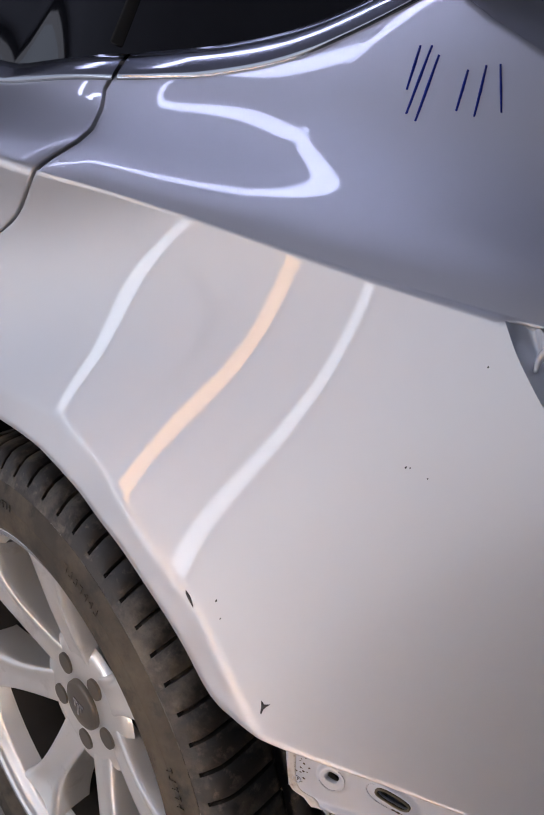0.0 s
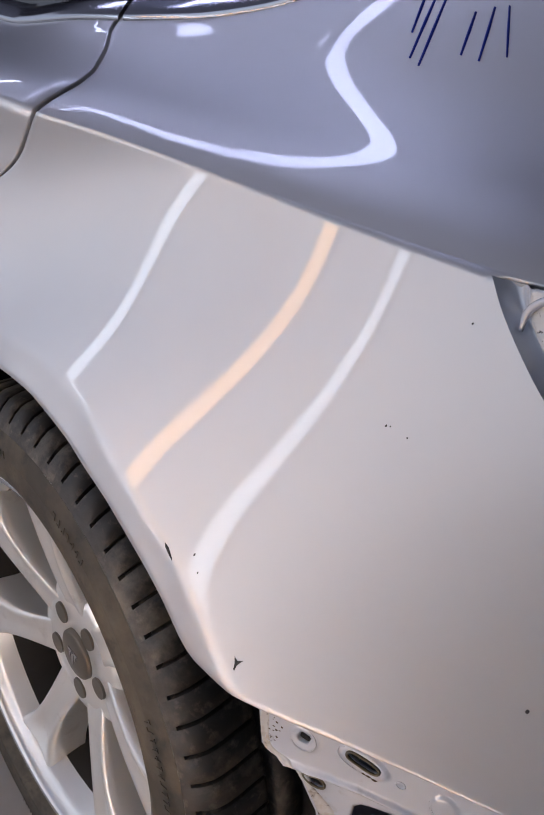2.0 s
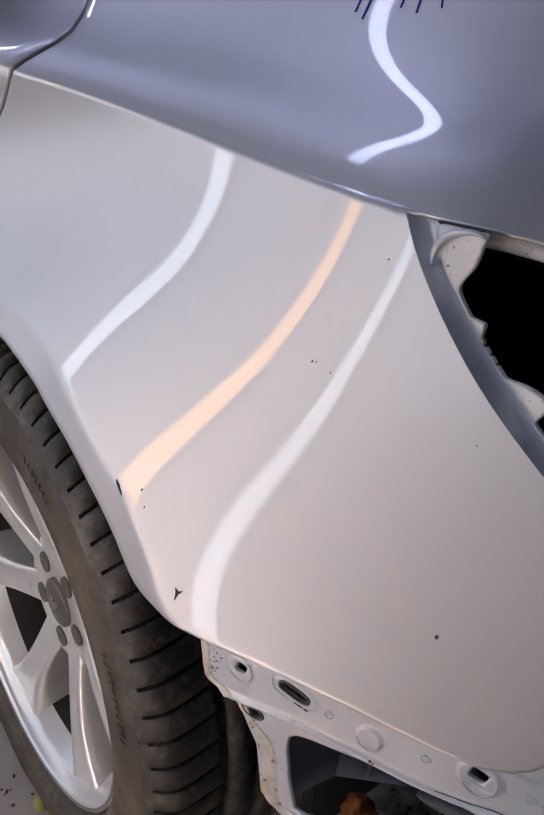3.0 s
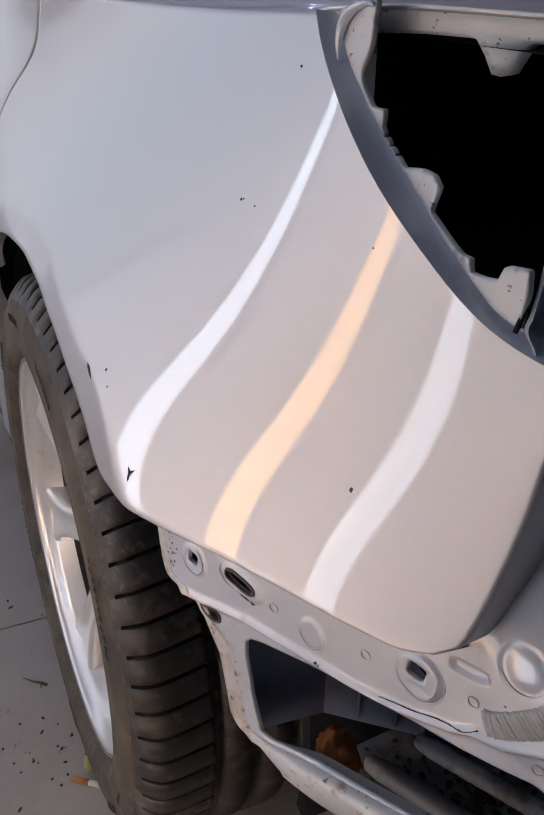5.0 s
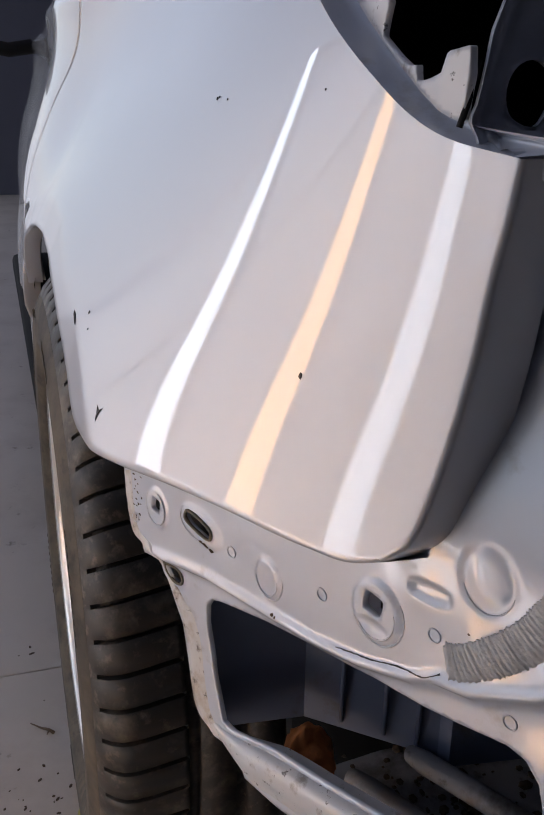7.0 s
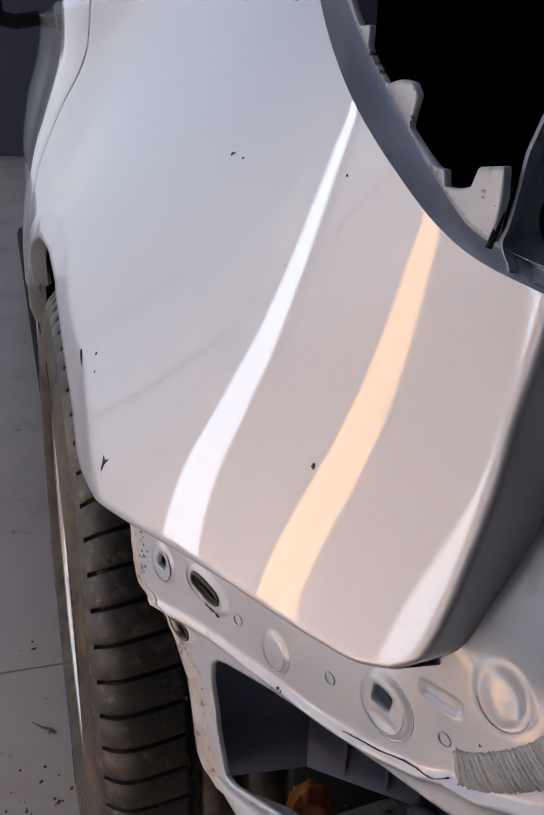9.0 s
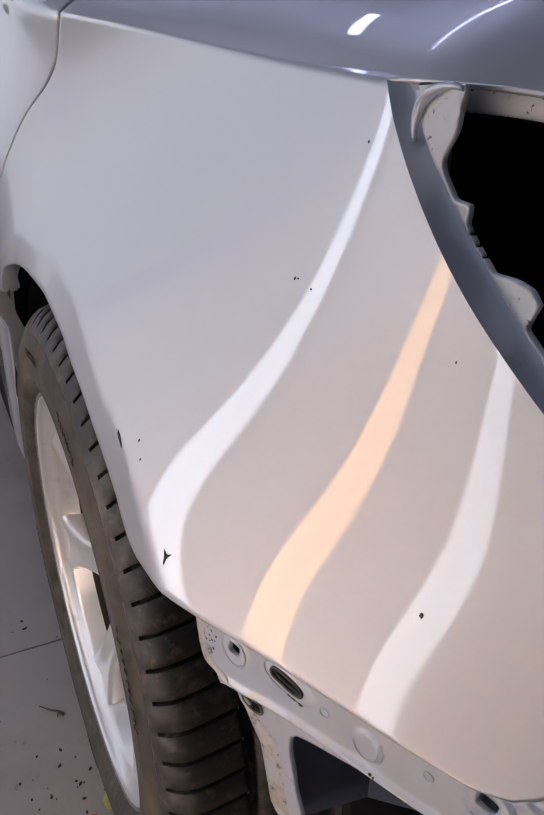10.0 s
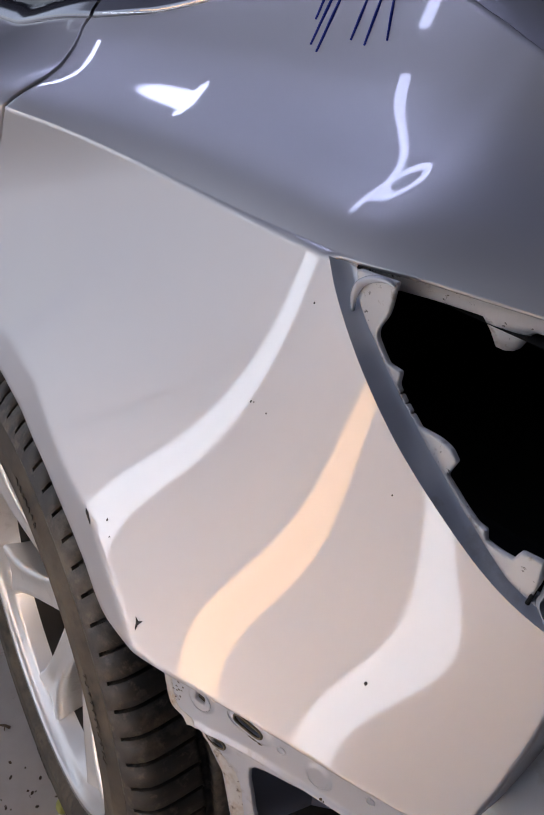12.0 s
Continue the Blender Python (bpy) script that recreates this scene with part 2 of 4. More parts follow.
def shoulder(x, s):
    """A point of the upper skin, s metres inward of the crease."""
    y, z = crease(x)
    k = np.minimum(s, 0.105)
    rise = 0.99 * k - 11 * k * k + 70 * k ** 3 + 0.995 * np.maximum(s - 0.105, 0) - 1.1 * np.maximum(s - 0.16, 0) ** 2
    # the face stands up more and more towards the tail
    a, b = np.clip(x, -0.3, 0.1), np.clip(x - 0.1, 0, 0.25)
    stand = 1.35 * (a + 0.09) + 1.35 * b - 4.5 * b * b
    a, b = np.tanh(s / 0.15) * 1.25, np.tanh((x - 0.15) / 0.3) * 1.5
    hollow = sum(c * a ** i * b ** j for i, j, c in BEND)
    return y + s, z + rise + hollow + s * stand * np.clip(1.15 - s * 1.5, 0.4, 1)


def back_plane(x):
    """The recessed sheet behind the quarter panel's rear edge."""
    return 0.141 + 0.44 * (x - 0.578)


# ---- the workshop ----

GROUND = -0.02
floor_bm = bmesh.new()
# slabs of poured concrete with narrow open joints
JX, JY = (-6.0, -3.27, -0.268, 2.73, 5.5), (-4.5, -1.6, 1.4, 4.5)
for x0, x1 in zip(JX[:-1], JX[1:]):
    for y0, y1 in zip(JY[:-1], JY[1:]):
        box_bm((x0 + 0.0015, y0 + 0.0015, GROUND - 0.06), (x1 - 0.0015, y1 - 0.0015, GROUND), 0.0012, floor_bm)
box_bm((-6, -4.5, GROUND - 0.09), (5.5, 4.5, GROUND - 0.008), 0, floor_bm)
tagged(mesh_object("floor", floor_bm, FLOOR, False), "dusty grey-brown concrete workshop floor with slab joints", "floor", kind="structure")
# the front and left walls' unseen openings are assumed, placed for the added area lamps
for name, lo, hi in (("wall_front", (-6.2, -0.4, GROUND), (-6, 4.5, 3.2)), ("wall_front_lintel", (-6.2, -4.5, 3.1), (-6, -0.4, 3.2)), ("wall_front_pier", (-6.2, -4.7, GROUND), (-6, -4.4, 3.1)),
                     ("wall_rear", (5.5, -4.5, GROUND), (5.7, 4.5, 3.2)), ("wall_left_lintel", (-6.0, -4.7, 3.14), (1.0, -4.5, 3.2)), ("wall_left", (1.0, -4.7, GROUND), (5.7, -4.5, 3.2)),
                     ("wall_right", (-6.2, 4.5, GROUND), (5.7, 4.7, 3.2))):
    tagged(mesh_object(name, box_bm(lo, hi), WALL, False), "plain grey plaster workshop wall in shade", "wall", kind="structure")
tagged(mesh_object("ceiling", box_bm((-6.2, -4.7, 3.2), (5.7, 4.7, 3.35)), CEIL, False), "dull grey workshop ceiling", "ceiling", kind="structure")


def empty(name, place, label, category, group=""):
    ob = new(name)
    ob.location = place
    ob.empty_display_size = 0.1
    return tagged(ob, label, category, group)


# ---- the repair lamp: three bare tubes on a slanted board ----
LAMP_U = [Vector(u) for u in ((0.8317, 0.2840, -0.4772), (0.7460, 0.3977, -0.5341), (0.7057, 0.4459, -0.5506))]
LAMP_A = [Vector(a) for a in ((0.2297, -0.4563, 0.3865), (0.2601, -0.4748, 0.4172), (0.3002, -0.4992, 0.4576))]
lamp = empty("repair_lamp", (0, 0, 0), "portable dent repair lamp with two white tubes and one orange tube", "lamp")
for a, u, mat, r, label in zip(LAMP_A, LAMP_U, (TUBE_W, TUBE_O, TUBE_W), (0.0105, 0.0105, 0.0080), ("cool white lamp tube", "warm orange lamp tube", "cool white lamp tube")):
    top_end, low_end = (a.z - 1.22) / -u.z, (a.z - 0.16) / -u.z
    part("tube", tube_bm([a + u * top_end, a + u * low_end], r, 14), mat, lamp, label)
    for s in (top_end - 0.02, low_end):
        part("socket", tube_bm([a + u * s, a + u * (s + 0.02)], 0.013, 10), HOUSING, lamp, "black tube socket")
    # a black arm on the far side carries the tube
    part("arm", tube_bm([a + u * top_end + Vector((0, -0.03, 0)), a + u * low_end + Vector((0, -0.03, 0))], 0.008, 8), HOUSING, lamp, "black carrier bar behind the tube")
head = [a + u * ((a.z - 1.23) / -u.z) + Vector((0, -0.035, 0)) for a, u in zip(LAMP_A, LAMP_U)]
part("crossbar", tube_bm(head, 0.012, 8), HOUSING, lamp, "black crossbar")
part("stand", tube_bm([head[1], head[1] + Vector((0, -0.08, 0)), (head[1].x, head[1].y - 0.1, GROUND + 0.03)], 0.014, 10), HOUSING, lamp, "black stand post")
part("base", box_bm((head[1].x - 0.2, head[1].y - 0.3, GROUND), (head[1].x + 0.2, head[1].y + 0.05, GROUND + 0.03), 0.008), HOUSING, lamp, "black stand base")


# ---- ceiling strip lamps ----
def ceiling_lamp(p, q):
    ob = empty("ceiling_lamp", (0, 0, 0), "cool white strip lamp hung under the ceiling", "lamp", "ceiling lamps")
    p, q = Vector(p), Vector(q)
    part("tube", tube_bm([p, q], 0.034, 14), TUBE_C, ob, "cool white tube")
    part("housing", tube_bm([p + Vector((0, 0, 0.070)), q + Vector((0, 0, 0.070))], 0.03, 8), HOUSING, ob)
    part("hanger", tube_bm([(p + q) / 2 + Vector((0, 0, 0.05)), ((p + q) / 2).xy.to_3d() + Vector((0, 0, 3.2))], 0.004, 6), HOUSING, ob)


for p, q in (((-1.798, -0.850, 2.7), (-1.269, 0.600, 2.7)), ((-3.177, -0.500, 2.7), (-2.958, 0.100, 2.7))):
    ceiling_lamp(p, q)


# ---- the car ----
car = empty("car", (0, 0, GROUND), "silver-white car with its bumper and tail lamp taken off", "car")


def on_car(name, bm, mat, parent=None, label="", smooth=True):
    ob = part(name, bm, mat, parent or car, label, smooth)
    top = parent or car
    ob.matrix_parent_inverse = top.matrix_world.inverted() if top is not car else Matrix.Translation((0, 0, -GROUND))
    return ob


# outline of the quarter panel's lower face, as (x, z)
ARCH = [(-0.262, 0.56), (-0.235, 0.582), (-0.18, 0.620), (-0.12, 0.647), (-0.065, 0.659), (-0.008, 0.662), (0.05, 0.655), (0.10, 0.643), (0.14, 0.632), (0.19, 0.611), (0.222, 0.593), (0.245, 0.578), (0.256, 0.572)]
FOOT = [(0.256, 0.572), (0.266, 0.569), (0.300, 0.5665), (0.335, 0.5695), (0.389, 0.5775), (0.44, 0.5835), (0.48, 0.587), (0.507, 0.5905), (0.526, 0.594), (0.544, 0.603)]
TAIL = [(0.544, 0.603), (0.556, 0.618), (0.562, 0.645), (0.566, 0.672), (0.570, 0.700), (0.573, 0.730), (0.577, 0.752), (0.580, 0.774)]
LAMP_EDGE = [(0.350, 0.8950), (0.366, 0.879), (0.390, 0.860), (0.419, 0.840), (0.450, 0.821), (0.488, 0.801), (0.519, 0.786), (0.545, 0.778), (0.580, 0.774)]
GAP = [(-0.262, 0.56), (-0.250, 0.655), (-0.232, 0.70), (-0.207, 0.745), (-0.182, 0.775), (-0.142, 0.808), (-0.123, 0.829), (-0.108, 0.856), (-0.095, 0.8766)]
NU, NV = 170, 64
bottom = np.r_[spline(ARCH, 100)[:-1], spline(FOOT, NU - 99, (1,))]
ridge_n = 100
ridge_x = np.linspace(-0.095, 0.350, ridge_n)
ridge = np.stack([ridge_x, crease(ridge_x)[1]], 1)
top = np.r_[ridge[:-1], spline(LAMP_EDGE, NU - ridge_n + 1)]
left, right = spline(GAP, NV), spline(TAIL, NV)


FOLD_X = (-0.262, -0.12, 0.0, 0.07, 0.143, 0.188, 0.220, 0.256, 0.303)
FOLD_Z = (0.59, 0.676, 0.692, 0.683, 0.656, 0.640, 0.6285, 0.604, 0.567)


def flare(x, z):
    """The flatter band along the wheel arch, bent at a fold line."""
    d = np.interp(x, FOLD_X, FOLD_Z) - z
    return 0.22 * np.where((x < 0.303) & (d > 0), d, 0.0)


def face_point(x, z):
    return (x, float(side_skin(x, z) + flare(x, z)), z)


rows = []
for j, v in enumerate(np.linspace(0, 1, NV)):
    row = []
    for i, u in enumerate(np.linspace(0, 1, NU)):
        p = ((1 - v) * bottom[i] + v * top[i] + (1 - u) * left[j] + u * right[j]
             - ((1 - u) * (1 - v) * bottom[0] + u * (1 - v) * bottom[-1] + (1 - u) * v * top[0] + u * v * top[-1]))
        row.append(face_point(*p))
    rows.append(row)
bm = bmesh.new()
grid = [[bm.verts.new(p) for p in row] for row in rows]
for a, b in zip(grid[:-1], grid[1:]):
    for i in range(NU - 1):
        bm.faces.new((a[i], a[i + 1], b[i + 1], b[i]))


def rolled_edge(bm, line, inward, depth, r=0.0025):
    """Rolls a sheet's edge over by a small radius and carries it inward. line: verts; inward: a direction for each."""
    prev = line
    n = len(line)
    pts = [v.co.copy() for v in line]
    outs = []
    for i in range(n):
        t = (pts[min(i + 1, n - 1)] - pts[max(i - 1, 0)]).normalized()
        o = t.cross(inward[i]).normalized()
        outs.append(o)
    steps = [(r * math.sin(a), r * (1 - math.cos(a))) for a in (0.5, 1.05, 1.57)]
    for k in range(4):
        so, si = steps[min(k, 2)]
        ring = []
        for i in range(n):
            if k < 3:
                ring.append(bm.verts.new(pts[i] + outs[i] * so + inward[i] * si))
            else:
                ring.append(bm.verts.new(pts[i] + outs[i] * r + inward[i] * (r + depth[i])))
        for i in range(n - 1):
            bm.faces.new((prev[i], prev[i + 1], ring[i + 1], ring[i]))
        prev = ring
    return prev


# wheel arch and foot roll inward; the rear edge turns in as far as the recessed sheet
low = grid[0]
inward = [Vector((0.1, 1, 0)).normalized()] * NU
rolled_edge(bm, low[::-1], inward, [0.016 if v.co.x < 0.31 else max(0.004, back_plane(v.co.x) - v.co.y + 0.016) for v in low[::-1]])
tail = [row[-1] for row in grid]
rolled_edge(bm, tail[::-1], [Vector((-0.12, 1, 0)).normalized()] * NV, [max(0.006, back_plane(v.co.x) - v.co.y + 0.012) for v in tail[::-1]], 0.003)
gap_edge = [row[0] for row in grid]
rolled_edge(bm, gap_edge, [Vector((0.2, 1, 0)).normalized()] * NV, [0.02] * NV, 0.002)

# upper face, welded to the lower along the crease
S_EDGE = [(-0.2, 0.35), (0.07, 0.34), (0.13, 0.297), (0.169, 0.276), (0.200, 0.267), (0.229, 0.261), (0.255, 0.2555), (0.312, 0.250), (0.369, 0.246), (0.46, 0.252), (0.60, 0.305), (0.75, 0.375)]
xs_up = np.r_[ridge_x, np.linspace(0.350, 0.75, 60)[1:]]
NS = 60
edge_y = np.interp(xs_up, [p[0] for p in S_EDGE], [p[1] for p in S_EDGE])
gap_up = [(-0.095, 0.057), (-0.088, 0.080), (-0.086, 0.094), (-0.091, 0.114), (-0.108, 0.139), (-0.120, 0.152), (-0.128, 0.160), (-0.137, 0.19), (-0.138, 0.30)]
up = []
for j, v in enumerate(np.linspace(0, 1, NS)):
    row = []
    for i, x in enumerate(xs_up):
        y0, z0 = crease(x)
        s = v ** 1.35 * (edge_y[i] - y0)
        # the front edge follows the door gap
        gx = np.interp(y0 + s, [p[1] for p in gap_up], [p[0] for p in gap_up])
        xx = x + (gx + 0.095) * max(0.0, 1 - (x + 0.095) / 0.25)
        y, z = shoulder(xx, s + float(crease(x)[0] - crease(xx)[0]) * (0 if j else 0))
        row.append((xx, float(y), float(z)))
    up.append(row)
ugrid = []
for j, row in enumerate(up):
    if j == 0:
        base = grid[-1][:ridge_n]
        ugrid.append(base + [bm.verts.new(p) for p in row[ridge_n:]])
    else:
        ugrid.append([bm.verts.new(p) for p in row])
for a, b in zip(ugrid[:-1], ugrid[1:]):
    for i in range(len(xs_up) - 1):
        bm.faces.new((a[i], a[i + 1], b[i + 1], b[i]))
rolled_edge(bm, [r[0] for r in ugrid], [Vector((0.15, 0.6, -0.8)).normalized()] * NS, [0.02] * NS, 0.002)
rolled_edge(bm, ugrid[-1], [Vector((0, 0, -1))] * len(xs_up), [0.03] * len(xs_up), 0.003)
# the edge over the lamp opening
rolled_edge(bm, ugrid[0][ridge_n - 1:][::-1], [Vector((-0.3, 0.9, -0.1)).normalized()] * (len(xs_up) - ridge_n + 1), [0.006] * (len(xs_up) - ridge_n + 1), 0.0025)
quarter = on_car("quarter_panel", bm, PAINT, None, "glossy silver-white rear quarter panel with shoulder crease")

# ---- rear door in front of the gap ----
GAP_LOW = [(-0.335, 0.28), (-0.325, 0.38), (-0.30, 0.48)] + GAP
door_rows = []
zs = np.r_[np.linspace(0.25, 0.653, 26), np.linspace(0.656, 0.8768, 24)]
gl = np.array(GAP_LOW)
for z in zs:
    x1 = np.interp(z, gl[:, 1], gl[:, 0]) - 0.0075
    door_rows.append([(x, float(side_skin(x, z)), z) for x in np.linspace(-1.02, x1, 40)])
for s in np.linspace(0.004, 0.125, 26):
    y0 = float(crease(-0.1)[0]) + s
    x1 = np.interp(y0, [p[1] for p in gap_up], [p[0] for p in gap_up]) - 0.0075
    door_rows.append([(x, *[float(k) for k in shoulder(x, s)]) for x in np.linspace(-1.02, x1 - 0.001, 40)])
bm = bmesh.new()
dg = [[bm.verts.new(p) for p in row] for row in door_rows]
for a, b in zip(dg[:-1], dg[1:]):
    for i in range(39):
        bm.faces.new((a[i], a[i + 1], b[i + 1], b[i]))
rolled_edge(bm, [r[-1] for r in dg][::-1], [Vector((-0.2, 0.9, -0.2)).normalized()] * len(dg), [0.02] * len(dg), 0.002)
rear_door = on_car("rear_door", bm, PAINT, None, "closed silver-white rear door")
bm = bmesh.new()
dg = [[bm.verts.new((x, y, z)) for x, y, z in [(xx, p[1] + 0.03 * (xx + 1.02) ** 2, p[2]) for xx in np.linspace(-2.1, -1.026, 14)]] for row in door_rows for p in [row[0]]]
for a, b in zip(dg[:-1], dg[1:]):
    for i in range(13):
        bm.faces.new((a[i], a[i + 1], b[i + 1], b[i]))
front_door = on_car("front_door", bm, PAINT, None, "closed silver-white front door")


# wing mirror on the front door
bm = bmesh.new()
bmesh.ops.create_uvsphere(bm, u_segments=24, v_segments=14, radius=1)
for v in bm.verts:
    c = v.co
    v.co = Vector((-1.62 + 0.055 * max(-0.6, min(0.55, c.x)), -0.11 + 0.115 * c.y * (1 - 0.1 * c.z), 0.90 + 0.075 * c.z))
mirror = on_car("wing_mirror", bm, LINER, front_door, "black wing mirror shell")
on_car("mirror_arm", tube_bm([(-1.62, -0.02, 0.87), (-1.62, 0.03, 0.86), (-1.62, 0.09, 0.87)], 0.018, 10), LINER, mirror)


# dark gap behind the shut lines
rows = []
for x, y, z in [(p[0], float(side_skin(p[0], p[1])), p[1]) for p in spline(GAP, 20)] + [(p[0], *[float(k) for k in shoulder(p[0], p[1] - float(crease(p[0])[0]))]) for p in spline(gap_up[:7], 20)[1:]]:
    rows.append([(x - 0.022, y + 0.014, z - 0.009), (x + 0.012, y + 0.014, z - 0.009)])
on_car("door_seal", grid_bm(rows), LINER, None, "black rubber seal in the door gap")

# ---- side window with its trim ----
TRIM = [(-1.05, 0.085), (-0.60, 0.112), (-0.40, 0.130), (-0.30, 0.138), (-0.21, 0.148), (-0.13, 0.1615), (-0.065, 0.181), (-0.012, 0.202), (0.022, 0.216), (0.053, 0.231), (0.088, 0.252), (0.120, 0.272), (0.15, 0.292)]


def on_shoulder(x, y, lift=0.0):
    y0 = float(crease(x)[0])
    return Vector((x, y, float(shoulder(x, y - y0)[1]) + lift))


def trim_strip(x_from, x_to, n):
    line = spline(TRIM, 1500)
    line = [p for p in line if x_from <= p[0] <= x_to]
    line = [line[int(k)] for k in np.linspace(0, len(line) - 1, n)]
    sect = [(-0.001, 0.0), (-0.002, 0.003), (0.001, 0.0055), (0.010, 0.0068), (0.020, 0.0055), (0.0235, 0.002), (0.024, -0.004)]
    rows = []
    for i, p in enumerate(line):
        a, b = line[max(i - 1, 0)], line[min(i + 1, n - 1)]
        d = np.array(b) - np.array(a)
        d /= np.linalg.norm(d)
        nrm = np.array((-d[1], d[0]))
        rows.append([on_shoulder(p[0] + nrm[0] * o, p[1] + nrm[1] * o, h) for o, h in sect])
    return grid_bm(rows)


on_car("window_trim", trim_strip(-0.1265, 0.14, 70), CHROME, None, "dark glossy window moulding")
on_car("window_trim", trim_strip(-1.05, -0.1315, 60), CHROME, rear_door, "dark glossy window moulding")
line = spline(TRIM, 90)
rows = []
for k in np.linspace(0, 1, 16):
    row = []
    for p in line:
        w = on_shoulder(p[0] - 0.012 * max(0, min(1, (p[0] + 0.06) * 8)), p[1] + 0.020, 0.001)
        row.append(w + Vector((-0.10 * k * max(0, min(1, (p[0] + 0.1) * 5)), 0.22 * k - 0.02 * k * k, 0.42 * k)))
    rows.append(row)
on_car("side_window", grid_bm(rows), GLASS_DARK, None, "dark tinted side window glass")
post = [on_shoulder(-0.155, 0.185, 0.006) + Vector((-0.02 * k, 0.22 * k - 0.02 * k * k, 0.42 * k)) for k in np.linspace(0, 1, 8)]
on_car("window_post", tube_bm(post, 0.011, 8, squash=0.5), LINER, None, "black post between the windows")

# rear deck beyond the panel's upper edge
rows = [[(x, float(np.interp(x, [p[0] for p in S_EDGE], [p[1] for p in S_EDGE])) + 0.006 + d, float(shoulder(x, np.interp(x, [p[0] for p in S_EDGE], [p[1] for p in S_EDGE]) - crease(x)[0])[1]) - 0.012 + rise)
         for x in np.linspace(0.02, 0.75, 40)] for d, rise in ((0, -0.01), (0.004, 0.0), (0.05, 0.012), (0.15, 0.03), (0.35, 0.05), (0.8, 0.06))]
on_car("boot_lid", grid_bm(rows), PAINT, None, "silver boot lid with a narrow shut gap")

# ---- sheets with holes, laid out in (x, z) ----
def inside(pts, poly):
    x, z = pts[:, 0], pts[:, 1]
    r = np.zeros(len(pts), bool)
    for (x0, z0), (x1, z1) in zip(poly, np.roll(poly, -1, 0)):
        c = (z0 > z) != (z1 > z)
        with np.errstate(divide="ignore", invalid="ignore"):
            r ^= c & (x < (x1 - x0) * (z - z0) / (z1 - z0) + x0)
    return r


def nearest(p, polys):
    best = None
    for poly in polys:
        a = np.asarray(poly)
        e = np.roll(a, -1, 0) - a
        k = np.clip(((p - a) * e).sum(1) / np.maximum((e * e).sum(1), 1e-12), 0, 1)
        q = a + k[:, None] * e
        d = ((p - q) ** 2).sum(1)
        j = d.argmin()
        if best is None or d[j] < best[0]:
            best = (d[j], q[j])
    return best[1]


def sheet_bm(outline, holes, step, depth, thick=0.0012):
    """A pressed sheet: a fine lattice cut to an outline and holes; depth(x, z) gives y."""
    outline = np.array(outline)
    lo, hi = outline.min(0), outline.max(0)
    xs, zs = np.arange(lo[0] - step, hi[0] + 2 * step, step), np.arange(lo[1] - step, hi[1] + 2 * step, step)
    cx, cz = np.meshgrid((xs[:-1] + xs[1:]) / 2, (zs[:-1] + zs[1:]) / 2, indexing="ij")
    c = np.stack([cx.ravel(), cz.ravel()], 1)
    keep = inside(c, outline)
    for h in holes:
        keep &= ~inside(c, np.array(h))
    keep = keep.reshape(cx.shape)
    polys = [outline, *[np.array(h) for h in holes]]
    bm = bmesh.new()
    verts = {}
    full = np.zeros((len(xs), len(zs)), int)
    full[:-1, :-1] += keep
    full[1:, :-1] += keep
    full[:-1, 1:] += keep
    full[1:, 1:] += keep
    for i, j in zip(*np.nonzero(full)):
        p = np.array((xs[i], zs[j]))
        edge = full[i, j] < 4
        if edge:
            p = nearest(p, polys)
        verts[i, j] = (bm.verts.new((p[0], depth(*p), p[1])), edge)
    for i, j in zip(*np.nonzero(keep)):
        q = [verts[k][0] for k in ((i, j), (i + 1, j), (i + 1, j + 1), (i, j + 1))]
        bm.faces.new(q)
    rim = [e for e in bm.edges if len(e.link_faces) == 1]
    made = bmesh.ops.extrude_edge_only(bm, edges=rim)
    bmesh.ops.translate(bm, vec=(-0.0005, thick * 2.5, 0), verts=[g for g in made["geom"] if isinstance(g, bmesh.types.BMVert)])
    return bm


# ---- lamp opening: a channel and a ragged flange round the hole ----
HOLE = [(0.413, 0.904), (0.411, 0.898), (0.408, 0.883), (0.4012, 0.8665), (0.414, 0.854), (0.4255, 0.8547), (0.4248, 0.846), (0.434, 0.8395), (0.4478, 0.8310), (0.463, 0.8338), (0.474, 0.8334), (0.480, 0.829), (0.4745, 0.8161), (0.488, 0.8095),
        (0.5024, 0.8038), (0.5093, 0.8041), (0.5105, 0.7980), (0.520, 0.7988), (0.530, 0.8010), (0.533, 0.8085), (0.546, 0.8105), (0.5475, 0.800), (0.5455, 0.786)]
NL = 150
lip = spline(LAMP_EDGE, NL)
inner = spline([(0.376, 0.897), (0.3815, 0.880), (0.4015, 0.8605), (0.428, 0.8415), (0.456, 0.8245), (0.491, 0.8055), (0.521, 0.7915), (0.546, 0.7835), (0.600, 0.7795)], NL)


def flange_depth(x, z):
    return 0.1245 + 0.012 * max(0, (x - 0.53) / 0.07) + 0.0006 * noise.noise((x * 60, z * 60, 2.0))


